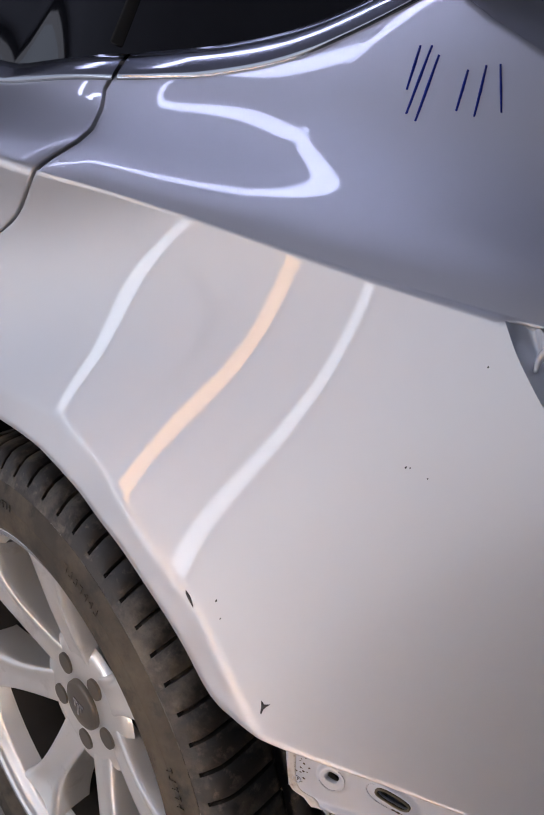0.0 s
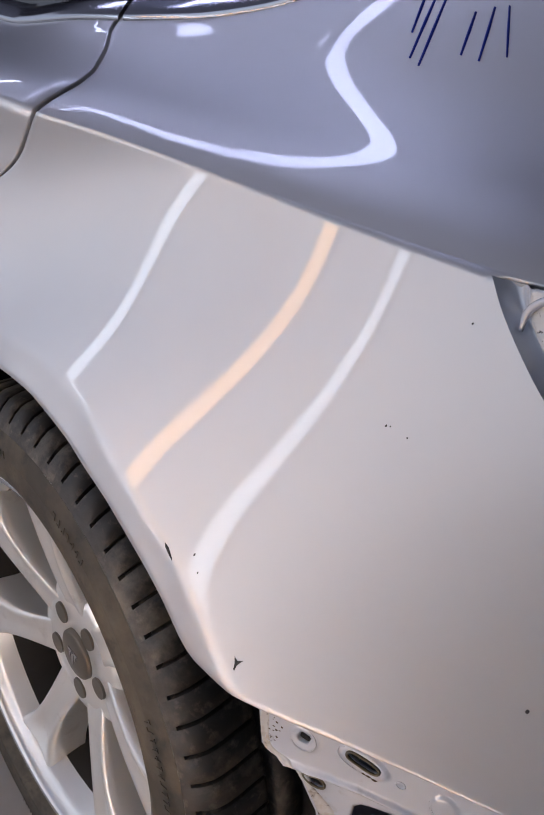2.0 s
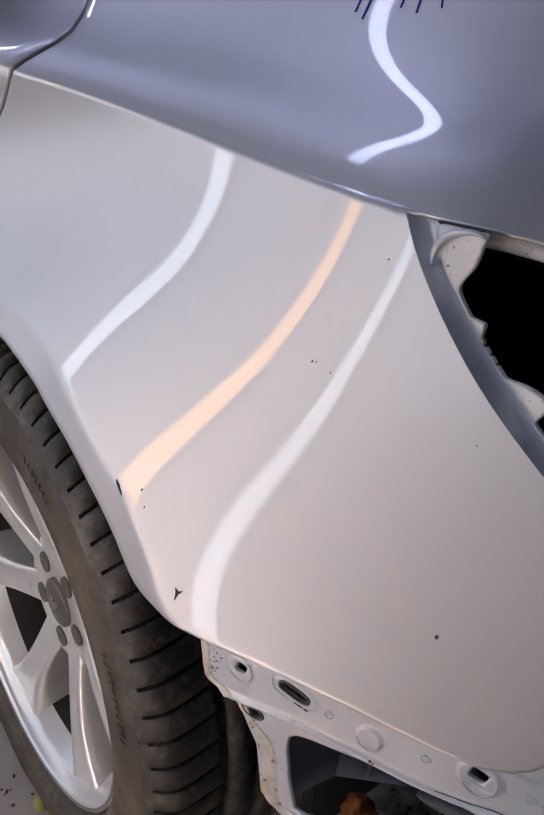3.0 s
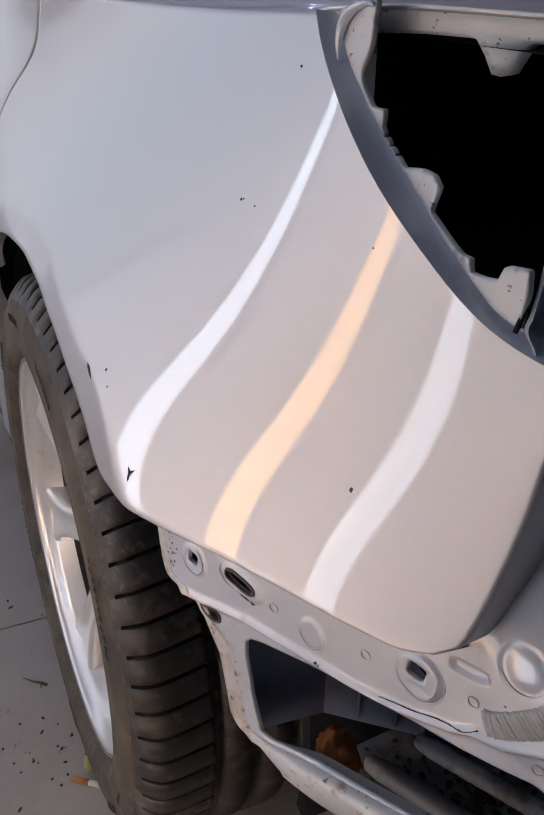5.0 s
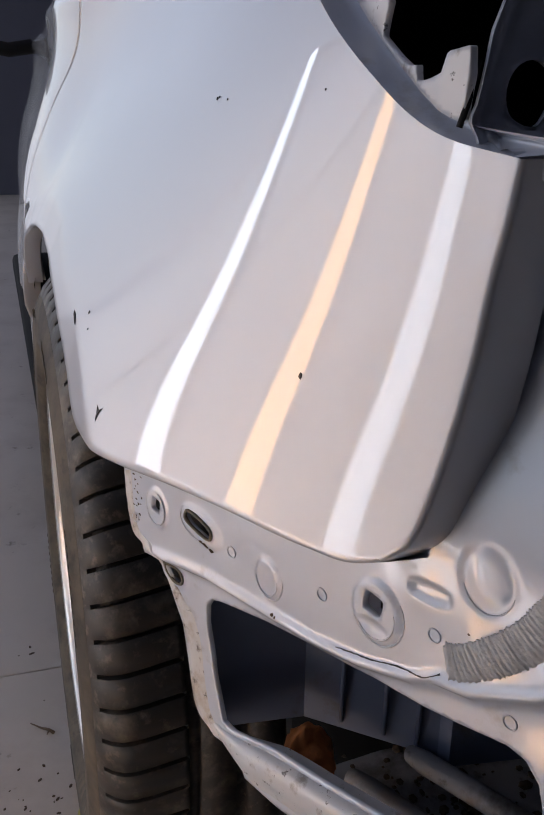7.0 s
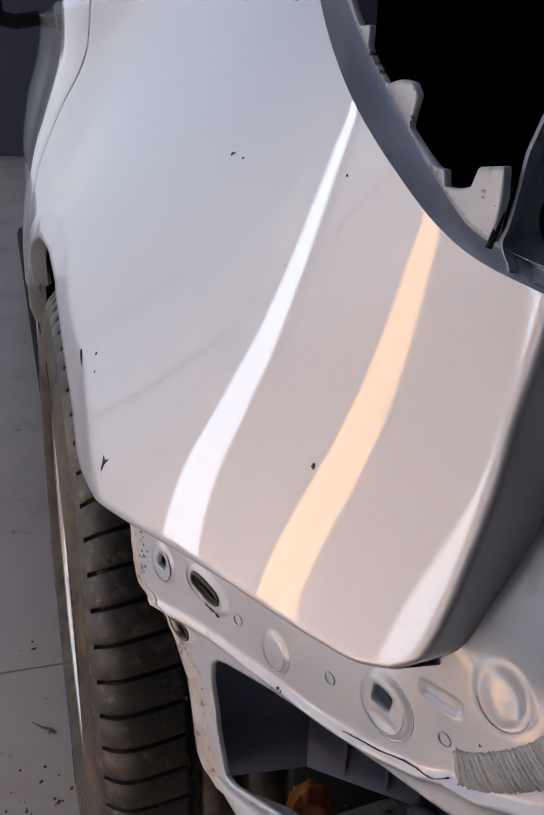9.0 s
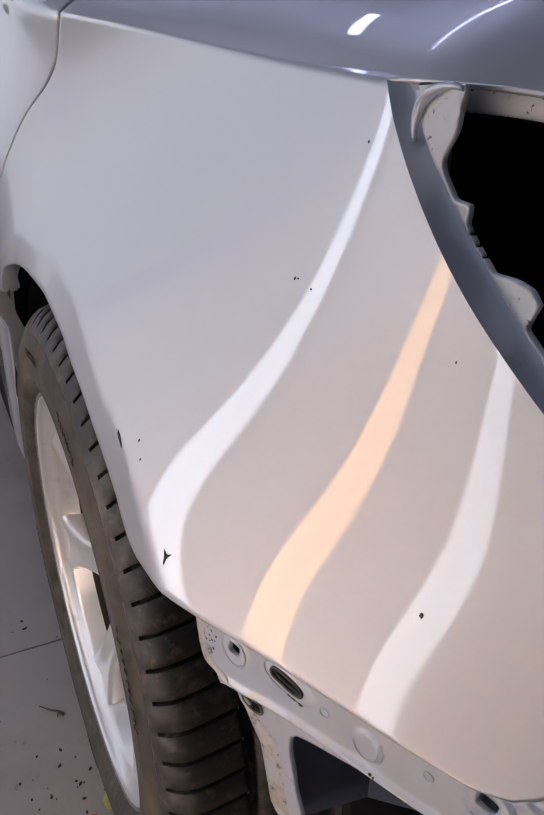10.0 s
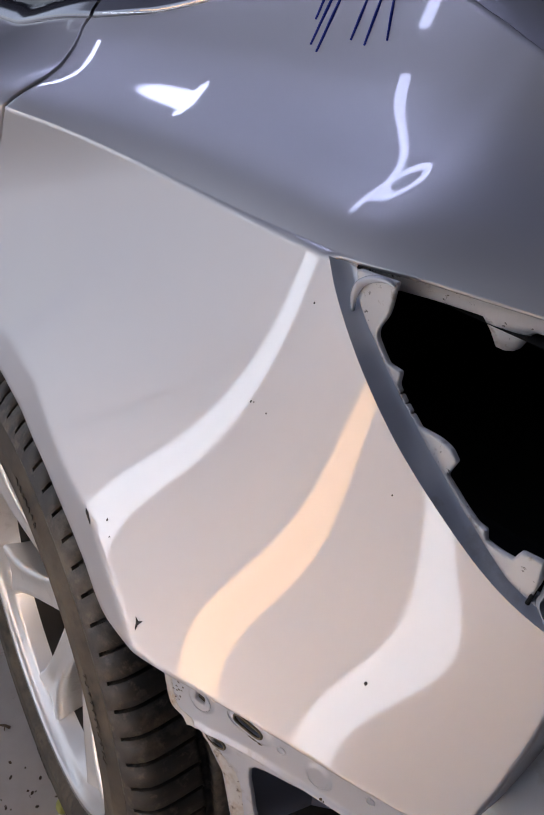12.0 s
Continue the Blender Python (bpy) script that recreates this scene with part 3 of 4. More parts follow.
# the panel's edge rolls over into a narrow groove that rises again to the flange
rows = []
for w, sink in ((0.0, -0.0002), (0.04, 0.0006), (0.10, 0.0026), (0.20, 0.0058), (0.34, 0.0084), (0.50, 0.0092), (0.66, 0.0078), (0.80, 0.0046), (0.92, 0.0016), (1.0, 0.0006), (1.10, 0.0006)):
    row = []
    for a, b in zip(lip, inner):
        q = a * (1 - w) + b * w
        ya = float(side_skin(*a))
        row.append((q[0], ya * (1 - min(w, 1)) + flange_depth(*b) * min(w, 1) + sink, q[1]))
    rows.append(row)
on_car("lamp_channel", grid_bm(rows), PAINT_INNER, None, "blue-grey drip groove round the empty lamp opening")
ragged = spline(HOLE, 150, (4, 5, 6, 8, 10, 11, 12, 14, 15, 16, 18, 19, 20, 21))
plate = [tuple(p) for p in inner if p[0] < 0.552]
on_car("lamp_flange", sheet_bm(plate + [tuple(p) for p in ragged[::-1]], [], 0.0018, flange_depth), PAINT_DIRTY, None, "pale ragged flange cut round the empty lamp opening")
# flange along the top of the opening
xt = np.linspace(0.350, 0.75, 90)
yt, zt = np.array([crease(x) for x in xt]).T
tab = 0.016 * np.exp(-((xt - 0.453) / 0.009) ** 4) + 0.004 * np.exp(-((xt - 0.60) / 0.03) ** 2)
rows = [[(x, y + dy, z + dz - dt * t) for x, y, z, t in zip(xt, yt, zt, tab)]
        for dy, dz, dt in ((0.001, -0.001, 0), (0.0032, -0.003, 0), (0.0045, -0.0065, 0), (0.0060, -0.0095, 0), (0.0064, -0.0120, 0), (0.0075, -0.0132, 0.6), (0.0085, -0.0138, 1), (0.0140, -0.0135, 1))]
on_car("lamp_top_flange", grid_bm(rows), PAINT_DIRTY, None, "grimy white flange over the lamp opening")
# small horn-shaped pressing in the corner of the channel
horn = spline([(0.3775, 0.1235, 0.872), (0.3785, 0.1225, 0.882), (0.3838, 0.122, 0.8915), (0.3932, 0.122, 0.8985), (0.4035, 0.1235, 0.902), (0.4105, 0.125, 0.9015)], 24)
on_car("corner_pressing", tube_bm(horn, [0.0012 + 0.0018 * math.sin(math.pi * (k + 1) / 25) for k in range(24)], 12, squash=0.8), PAINT_INNER, None, "curved pressing in the corner of the lamp opening")


# ---- holes and pressings of the inner sheet ----
def ellipse(cx, cz, a, b, turn=0.0, n=28, power=2.0):
    out = []
    for k in np.linspace(0, 2 * math.pi, n, endpoint=False):
        c, s = math.cos(k), math.sin(k)
        r = (abs(c) ** power + abs(s) ** power) ** (-1 / power)
        x, z = a * r * c, b * r * s
        out.append((cx + x * math.cos(turn) - z * math.sin(turn), cz + x * math.sin(turn) + z * math.cos(turn)))
    return out


FOLD = np.array([(0.30, 0.503), (0.341, 0.508), (0.399, 0.518), (0.453, 0.520), (0.482, 0.522), (0.513, 0.527), (0.544, 0.537), (0.557, 0.545), (0.575, 0.549), (0.605, 0.566), (0.64, 0.60), (0.76, 0.70)])


def dish(x, z, cx, cz, a, b, turn, width):
    """1 inside an ellipse, 0 outside, with a soft wall."""
    dx, dz = x - cx, z - cz
    u, v = (dx * math.cos(turn) + dz * math.sin(turn)) / a, (-dx * math.sin(turn) + dz * math.cos(turn)) / b
    return float(1 - smooth_step(1 - width, 1 + width, math.hypot(u, v)))


def frame_depth(x, z):
    y = back_plane(x)
    f = np.interp(x, FOLD[:, 0], FOLD[:, 1])
    y -= 0.0035 * math.exp(-((z - f + 0.003) / 0.0035) ** 2)          # raised seam along the fold
    y += 0.004 * float(smooth_step(0.0, 0.012, f - z))
    y -= 0.0016 * dish(x, z, 0.351, 0.541, 0.0105, 0.0130, 0, 0.10)     # pads round the bolt holes
    y -= 0.0018 * dish(x, z, 0.394, 0.547, 0.0175, 0.0105, -0.25, 0.10)
    y -= 0.0010 * dish(x, z, 0.3615, 0.498, 0.0125, 0.0098, -0.3, 0.10)
    y -= 0.0018 * dish(x, z, 0.5225, 0.559, 0.0140, 0.0165, 0, 0.07)
    y += 0.0012 * dish(x, z, 0.5225, 0.550, 0.008, 0.0035, 0, 0.3)
    y -= 0.0014 * dish(x, z, 0.450, 0.540, 0.0088, 0.0120, 0, 0.08)
    y += 0.0012 * dish(x, z, 0.5765, 0.6045, 0.0125, 0.0165, 0, 0.12) - 0.0012 * dish(x, z, 0.577, 0.605, 0.0100, 0.0140, 0, 0.45)
    slot = max(dish(x, z, k, 0.584 + 0.1 * (k - 0.5495), 0.0042, 0.0040, 0, 0.16) for k in (0.543, 0.5465, 0.5495, 0.5525, 0.556))
    y += 0.0020 * slot
    y += 0.004 * dish(x, z, 0.600, 0.688, 0.012, 0.016, 0, 0.3)
    y += 0.020 * float(smooth_step(0.612, 0.70, z))
    if x < 0.566 and z > 0.592:
        y = max(y, float(side_skin(x, z)) + 0.010)
    # dents and waviness of thin, hand-straightened sheet
    y += 0.0005 * noise.noise((x * 45, z * 45, 1.3)) + 0.0010 * noise.noise((x * 14, z * 14, 7.7))
    # the tail wall bows inward towards its top
    y += 0.012 * float(smooth_step(0.60, 0.76, z)) * float(smooth_step(0.585, 0.62, x))
    return float(y)


OUTLINE = [(0.318, 0.585), (0.314, 0.553), (0.321, 0.513), (0.339, 0.506), (0.352, 0.490), (0.367, 0.462), (0.377, 0.407), (0.385, 0.399), (0.397, 0.392), (0.417, 0.395), (0.426, 0.380), (0.456, 0.380), (0.52, 0.390),
           (0.61, 0.405), (0.76, 0.43), (0.76, 0.774), (0.50, 0.774), (0.50, 0.62)]
WINDOW = [(0.3965, 0.4965), (0.405, 0.4995), (0.443, 0.507), (0.483, 0.513), (0.517, 0.517), (0.548, 0.520), (0.575, 0.525), (0.590, 0.528), (0.599, 0.5265), (0.606, 0.519), (0.609, 0.508), (0.612, 0.452),
          (0.523, 0.435), (0.486, 0.427), (0.455, 0.422), (0.415, 0.409), (0.406, 0.4105), (0.397, 0.441), (0.3915, 0.477), (0.392, 0.490)]
HOLES = [WINDOW, ellipse(0.3515, 0.543, 0.0042, 0.0052, -0.2, power=5), ellipse(0.394, 0.548, 0.0118, 0.0048, -0.25, power=3), ellipse(0.3615, 0.498, 0.0088, 0.0062, -0.35), ellipse(0.5215, 0.563, 0.0056, 0.0056, -0.2, power=6)]
frame_ob = on_car("rear_corner_frame", sheet_bm(OUTLINE, HOLES, 0.0017, frame_depth), PAINT_INNER, None, "bare dented inner sheet with bolt holes where the bumper was")
for k, (x, z) in enumerate([(0.42, 0.542), (0.488, 0.550), (0.554, 0.564), (0.326, 0.523), (0.379, 0.425), (0.59, 0.54)]):
    turn = np.linspace(0, 2 * math.pi, 25)
    ring = [(x + 0.0031 * math.cos(a), frame_depth(x + 0.0031 * math.cos(a), z + 0.0034 * math.sin(a)) - 0.0002, z + 0.0034 * math.sin(a)) for a in turn]
    on_car("spot_weld", tube_bm(ring, 0.00045, 6), PAINT_INNER, frame_ob)
# soft sealer left in the rims of the two oval holes
for cx, cz, a, b, turn, power in ((0.394, 0.548, 0.0118, 0.0048, -0.25, 3), (0.3615, 0.498, 0.0088, 0.0062, -0.35, 2)):
    ring = ellipse(cx, cz, a, b, turn, 40, power)
    on_car("hole_sealer", tube_bm([(x, frame_depth(x, z) - 0.0002, z) for x, z in ring + ring[:1]], [0.0011 + 0.0003 * noise.noise((k * 0.6, cx * 9, 0)) for k in range(41)], 8), GROMMET, frame_ob, "olive-brown sealer round an oval hole")
# black plates added behind the holes to give their inner shade
for cx, cz, a, b in ((0.3515, 0.543, 0.009, 0.010), (0.394, 0.548, 0.016, 0.010), (0.3635, 0.498, 0.0125, 0.010), (0.5215, 0.563, 0.010, 0.010)):
    y = frame_depth(cx, cz) + 0.009
    on_car("hole_backing", box_bm((cx - a, y, cz - b), (cx + a, y + 0.0015, cz + b), 0.0004), BLACK, frame_ob, "black plate for the shade inside a bolt hole", False)
# thin raised lines pressed round the bolt pads
for cx, cz, a, b, k0, k1 in ((0.5225, 0.559, 0.0155, 0.0180, -2.6, 0.6), (0.5225, 0.5585, 0.0118, 0.0140, -2.4, 0.3), (0.450, 0.540, 0.0100, 0.0135, -3.3, 0.3), (0.450, 0.540, 0.0078, 0.0108, -3.1, 0.1),
                             (0.351, 0.541, 0.0095, 0.0118, -2.6, 1.2), (0.394, 0.547, 0.0195, 0.0118, 2.4, 4.6), (0.5765, 0.6045, 0.0122, 0.0162, -2.7, -0.2)):
    arc = [(cx + a * math.cos(k), cz + b * math.sin(k)) for k in np.linspace(k0, k1, 26)]
    on_car("pressed_line", tube_bm([(x, frame_depth(x, z) - 0.0001, z) for x, z in arc], [0.0005 * math.sin(math.pi * (k + 0.5) / 26) ** 0.5 for k in range(26)], 6), PAINT_INNER, frame_ob)
# grime along the joint under the foot of the quarter panel
joint = [q for q in spline(FOOT, 150) if 0.318 < q[0] < 0.53]
on_car("joint_grime", tube_bm([(x, float(side_skin(x, z)) + 0.0045, z - 0.0026) for x, z in joint], [0.0004 + 0.0007 * max(0.0, noise.noise((k * 0.31, 2.2, 7.0))) for k in range(len(joint))], 6), DIRT, frame_ob, "dark grime in the joint under the panel")
# dirty strip where the leg meets the wheel house
leg = spline([(0.3165, 0.553), (0.3225, 0.514), (0.340, 0.507), (0.354, 0.490), (0.369, 0.462), (0.379, 0.408), (0.398, 0.394)], 60)
rows = [[(x + w, frame_depth(x + max(w, 0), z + dz) + dy + 0.0005 * noise.noise((x * 160, z * 160 + dx * 300, 5.0)), z + dz) for x, z in leg for w in [dx * (1 - 0.62 * float(smooth_step(0.470, 0.486, z))) if dx > 0 else dx]] for dx, dy, dz in ((0.0150, 0.0010, 0.003), (0.0130, -0.0005, 0.0028), (0.0100, -0.0007, 0.0025), (0.0070, -0.0007, 0.002), (0.0040, -0.0009, 0.0015), (0.001, -0.0014, 0), (-0.0015, 0.0005, -0.0005), (-0.0015, 0.012, -0.002))]
on_car("leg_edge", grid_bm(rows), PAINT_STAINED, frame_ob, "grimy folded edge with dried underseal")
# lower bar under the window
bar = spline([(0.3985, 0.4035), (0.417, 0.4045), (0.455, 0.414), (0.486, 0.420), (0.523, 0.428), (0.60, 0.442), (0.74, 0.47)], 60)
rows = [[(x, back_plane(x) + dy * r + 0.004 * (1 - r), z + dz * r) for (x, z), r in zip(bar, [min(1.0, 0.15 + k / 9) for k in range(60)])] for dx, dy, dz in ((0, 0.018, 0.003), (0, 0.004, 0.0042), (0, -0.003, 0.002), (0, -0.005, -0.004), (0, -0.004, -0.020), (0, 0.002, -0.026), (0, 0.03, -0.03))]
on_car("lower_bar", grid_bm(rows), PAINT_DIRTY, frame_ob, "scuffed white bar under the open window of the frame")
# dried dirt round the holes and along the leg
rng = random.Random(17)
spots = [(0.399, 0.5365, 0.0030), (0.403, 0.5345, 0.0020), (0.396, 0.5375, 0.0016), (0.455, 0.5195, 0.0014), (0.4575, 0.519, 0.0009), (0.3455, 0.5075, 0.0012), (0.571, 0.5745, 0.0008)]
spots += [(0.3235 + rng.gauss(0.004, 0.003), rng.uniform(0.522, 0.560), rng.uniform(0.0004, 0.0012)) for k in range(26)]
spots += [(np.interp(z, (0.40, 0.46, 0.50), (0.384, 0.375, 0.357)) + rng.gauss(0.002, 0.003), z, rng.uniform(0.0004, 0.0011)) for z in [rng.uniform(0.40, 0.50) for k in range(22)]]
for x, z, r in spots:
    bm = bmesh.new()
    rim_pts = [(x + r * rng.uniform(0.5, 1.3) * math.cos(a), z + 0.8 * r * rng.uniform(0.5, 1.3) * math.sin(a)) for a in np.linspace(0, 2 * math.pi, 9, endpoint=False)]
    ring = [bm.verts.new((px, frame_depth(px, pz) - 0.0002, pz)) for px, pz in rim_pts]
    mid = bm.verts.new((x, frame_depth(x, z) - 0.0006, z))
    for i in range(9):
        bm.faces.new((ring[i], ring[(i + 1) % 9], mid))
    on_car("dirt_spot", bm, RUST, frame_ob)
# sealant bead
bead = spline([(0.5595, 0.5545), (0.568, 0.5575), (0.578, 0.565), (0.590, 0.577), (0.601, 0.592), (0.612, 0.615), (0.622, 0.65), (0.63, 0.70)], 240)
bm = bmesh.new()
rings = []
rng = random.Random(5)
for i, (x, z) in enumerate(bead):
    a, b = bead[max(i - 1, 0)], bead[min(i + 1, len(bead) - 1)]
    d = np.array(b) - np.array(a)
    d /= np.linalg.norm(d)
    n2 = np.array((-d[1], d[0]))
    w = 0.0088 * (1 + 0.05 * math.sin(i * 2.1) + 0.06 * rng.uniform(-1, 1)) * (min(1, 0.55 + i / 8))
    h = 0.0034 * (0.85 + 0.16 * math.sin(i * 1.57) + 0.12 * rng.uniform(-1, 1)) * min(1, 0.4 + i / 6)
    ring = []
    for k in np.linspace(0, math.pi, 11):
        o = w * math.cos(k) + 0.0010 * math.sin(3 * k)
        px, pz = x + n2[0] * o + d[0] * 0.002 * math.sin(k), z + n2[1] * o
        ring.append(bm.verts.new((px, frame_depth(px, pz) + 0.0008 - h * math.sin(k) ** 0.7, pz)))
    rings.append(ring)
for a, b in zip(rings[:-1], rings[1:]):
    for i in range(10):
        bm.faces.new((a[i], a[i + 1], b[i + 1], b[i]))
bm.faces.new(rings[0])
on_car("seam_sealant", bm, SEALANT, frame_ob, "thick ribbed bead of grey seam sealant")
# dark crack running to the bead
crack = spline([(0.50, 0.5255), (0.52, 0.5305), (0.535, 0.536), (0.545, 0.5385), (0.5535, 0.5415), (0.56, 0.547)], 40)
on_car("seam_crack", tube_bm([(x, frame_depth(x, z) - 0.0004, z + 0.0004 * noise.noise((i * 0.8, 0, 4))) for i, (x, z) in enumerate(crack)],
                             [0.0002 + 0.0007 * abs(noise.noise((i * 0.45, 3, 1))) for i in range(40)], 6), DIRT, frame_ob, "dark crack in the seam")

# ---- flap with a round hole at the inner side of the lamp opening, and the ledge under it ----
def flap_depth(y, z):
    e = np.interp(z, [0.780, 0.806, 0.830, 0.860, 0.90], [0.1265, 0.133, 0.139, 0.152, 0.170])
    bead = math.exp(-((y - e - 0.003) / 0.0035) ** 2)
    return float(0.545 + 0.10 * (y - 0.13) + 0.0035 * bead + 0.010 * smooth_step(0.787, 0.776, z) + 0.0008 * noise.noise((y * 50, z * 50, 4.0)))


# the flap faces the tail, so it is laid out across the car
FLAP = [(0.1270, 0.777), (0.1275, 0.783), (0.1300, 0.790), (0.1332, 0.8055), (0.1348, 0.8155), (0.1388, 0.829), (0.1452, 0.8415), (0.152, 0.860), (0.163, 0.880), (0.18, 0.893), (0.26, 0.893), (0.26, 0.776)]
bm = sheet_bm(FLAP, [ellipse(0.1515, 0.7942, 0.0093, 0.0116, 0.0, 36)], 0.0020, flap_depth)
for v in bm.verts:
    v.co = Vector((v.co.y, v.co.x, v.co.z))
on_car("lamp_side_flap", bm, PAINT_INNER, None, "blue-grey sheet flap with a round hole beside the lamp opening")
on_car("flap_gap", tube_bm([(0.5445, 0.1262, 0.782), (0.5450, 0.1285, 0.790), (0.5455, 0.1315, 0.8055)], 0.0013, 8), BLACK, None, "dark gap beside the flap")
rows = []
for k in range(9):
    row = []
    for y in np.linspace(0.1295, 0.26, 46):
        out = 0.5792 + max(0.0, (y - 0.139) / 0.44) + 0.003 * math.exp(-((y - 0.16) / 0.02) ** 2)
        near = flap_depth(y, 0.779) + 0.001
        x, z = [(near, 0.7815), (near + 0.003, 0.7785), (near + 0.008, 0.7770), (0.5 * (near + out), 0.7765 - 0.001 * math.sin(y * 60)), (out - 0.006, 0.7765), (out - 0.002, 0.7755), (out + 0.0005, 0.7725), (out - 0.002, 0.7670), (out - 0.012, 0.762)][k]
        row.append((x, y, z))
    rows.append(row)
on_car("lamp_ledge", grid_bm(rows), PAINT_INNER, None, "rounded grey ledge under the lamp opening")

# ---- dark hollows behind the openings ----

# black sheets added in place of the boot's shade
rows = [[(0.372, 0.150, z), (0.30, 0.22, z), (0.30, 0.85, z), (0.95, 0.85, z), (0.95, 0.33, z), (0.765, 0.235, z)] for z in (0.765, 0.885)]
on_car("boot_shade_wall", grid_bm(rows), BLACK, None, "black screen for the boot's shade behind the lamp opening", False)
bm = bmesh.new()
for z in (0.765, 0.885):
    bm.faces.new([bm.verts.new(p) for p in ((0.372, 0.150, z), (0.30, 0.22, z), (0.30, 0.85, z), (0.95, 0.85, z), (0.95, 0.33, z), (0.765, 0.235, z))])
on_car("boot_shade_caps", bm, BLACK, None, "black sheets for the boot's shade, below and above", False)

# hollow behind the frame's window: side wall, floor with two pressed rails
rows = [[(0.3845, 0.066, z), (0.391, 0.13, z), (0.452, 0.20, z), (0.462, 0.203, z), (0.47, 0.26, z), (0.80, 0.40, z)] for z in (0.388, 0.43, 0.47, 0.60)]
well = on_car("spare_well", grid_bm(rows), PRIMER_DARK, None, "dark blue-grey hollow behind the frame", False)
rows = [[(0.36 + 0.45 * k, 0.09 + 0.20 * k + 0.25 * w, 0.345 + 0.055 * k + 0.02 * w + 0.003 * noise.noise((k * 9, w * 9, 3))) for k in np.linspace(0.10, 1, 24)] for w in np.linspace(-0.02, 1, 14)]
on_car("well_floor", grid_bm(rows), DUSTY_GREY, well, "dirty dark floor of the hollow")
for a, b, r in (((0.447, 0.184, 0.390), (0.78, 0.325, 0.430), 0.0075), ((0.431, 0.151, 0.364), (0.77, 0.295, 0.402), 0.0085)):
    a, b = Vector(a), Vector(b)
    on_car("pressed_rail", tube_bm([a + Vector((-0.004, 0, -0.006)), a, a + (b - a) * 0.03, b], [r * 0.3, r * 0.8, r, r], 14), DUSTY_GREY, well, "dull grey pressed rail")
for k, z0, z1 in ((0.30, 0.395, 0.52), (0.62, 0.395, 0.53), (0.86, 0.395, 0.53)):
    x, y = 0.391 + 0.061 * k, 0.13 + 0.07 * k
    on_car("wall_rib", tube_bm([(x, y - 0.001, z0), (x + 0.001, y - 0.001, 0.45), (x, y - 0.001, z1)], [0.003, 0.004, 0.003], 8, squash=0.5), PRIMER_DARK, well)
for p in ((0.4655, 0.196, 0.452), (0.553, 0.235, 0.455)):
    bm = bmesh.new()
    bmesh.ops.create_cone(bm, cap_ends=True, segments=18, radius1=0.007, radius2=0.006, depth=0.012, matrix=Matrix.Translation(p) @ Matrix.Rotation(radians(90), 4, "X"))
    bmesh.ops.create_cone(bm, cap_ends=True, segments=6, radius1=0.004, radius2=0.004, depth=0.018, matrix=Matrix.Translation(p) @ Matrix.Rotation(radians(90), 4, "X"))
    on_car("bolt", bm, PAINT_INNER, well, "grey bolt boss", False)

# ---- wheel house ----
rows = []
turns = np.linspace(radians(-12), radians(192), 90)
for r, y in ((0.358, 0.020), (0.366, 0.030), (0.372, 0.060), (0.374, 0.12), (0.374, 0.20), (0.372, 0.30), (0.365, 0.32), (0.05, 0.325)):
    # behind the tyre the liner only begins past the frame's leg
    rows.append([(r * math.cos(a), max(y, 0.13 * float(smooth_step(radians(52), radians(40), a))) if r > 0.1 else y, 0.3005 + r * math.sin(a)) for a in turns])
on_car("wheel_house", grid_bm(rows), LINER, None, "black felt wheel house liner")
# sill under the doors
on_car("sill", box_bm((-2.1, 0.0, 0.20), (-0.36, 0.30, 0.262), 0.02), LINER, None, "dark sill under the doors")
on_car("underbody", box_bm((-2.1, 0.34, 0.18), (0.75, 1.75, 0.24), 0.01), LINER, None, "dark underbody")

# ---- wheel ----
HUB = Vector((0.0, 0.0, 0.3005))
TYRE_R = 0.3200
wheel = on_car("wheel", box_bm((-0.02, 0.09, 0.28), (0.02, 0.20, 0.32), 0.004), BRAKE, None, "silver alloy wheel with a dusty tyre")


def ring_point(r, y, a):
    return (r * math.cos(a), y, HUB.z + r * math.sin(a))


def revolve(profile, n=120):
    return grid_bm([[ring_point(r, y, a) for a in np.linspace(0, 2 * math.pi, n, endpoint=False)] for r, y in profile], True)


NB = 72
ang = []
for b in range(NB):
    a0 = 2 * math.pi * b / NB
    w = 2 * math.pi / NB
    ang += [a0, a0 + 0.11 * w, a0 + 0.125 * w, a0 + 0.56 * w, a0 + 0.985 * w]
SLOT = {0, 1}
prof = [(TYRE_R - 0.026, -0.0045), (TYRE_R - 0.017, 0.000), (TYRE_R - 0.009, 0.007), (TYRE_R - 0.0035, 0.0145), (TYRE_R - 0.0012, 0.022), (TYRE_R, 0.034), (TYRE_R, 0.060), (TYRE_R - 0.0004, 0.064)]
rows = []
for k, (r, y) in enumerate(prof):
    row = []
    for i, a in enumerate(ang):
        cut = 0.0085 if (i % 5) in SLOT and 2 <= k <= 6 else 0.0
        skew = 0.05 * (y - 0.03) / 0.03 * (2 * math.pi / 22)
        row.append(ring_point(r - cut, y, a + skew))
    rows.append(row)
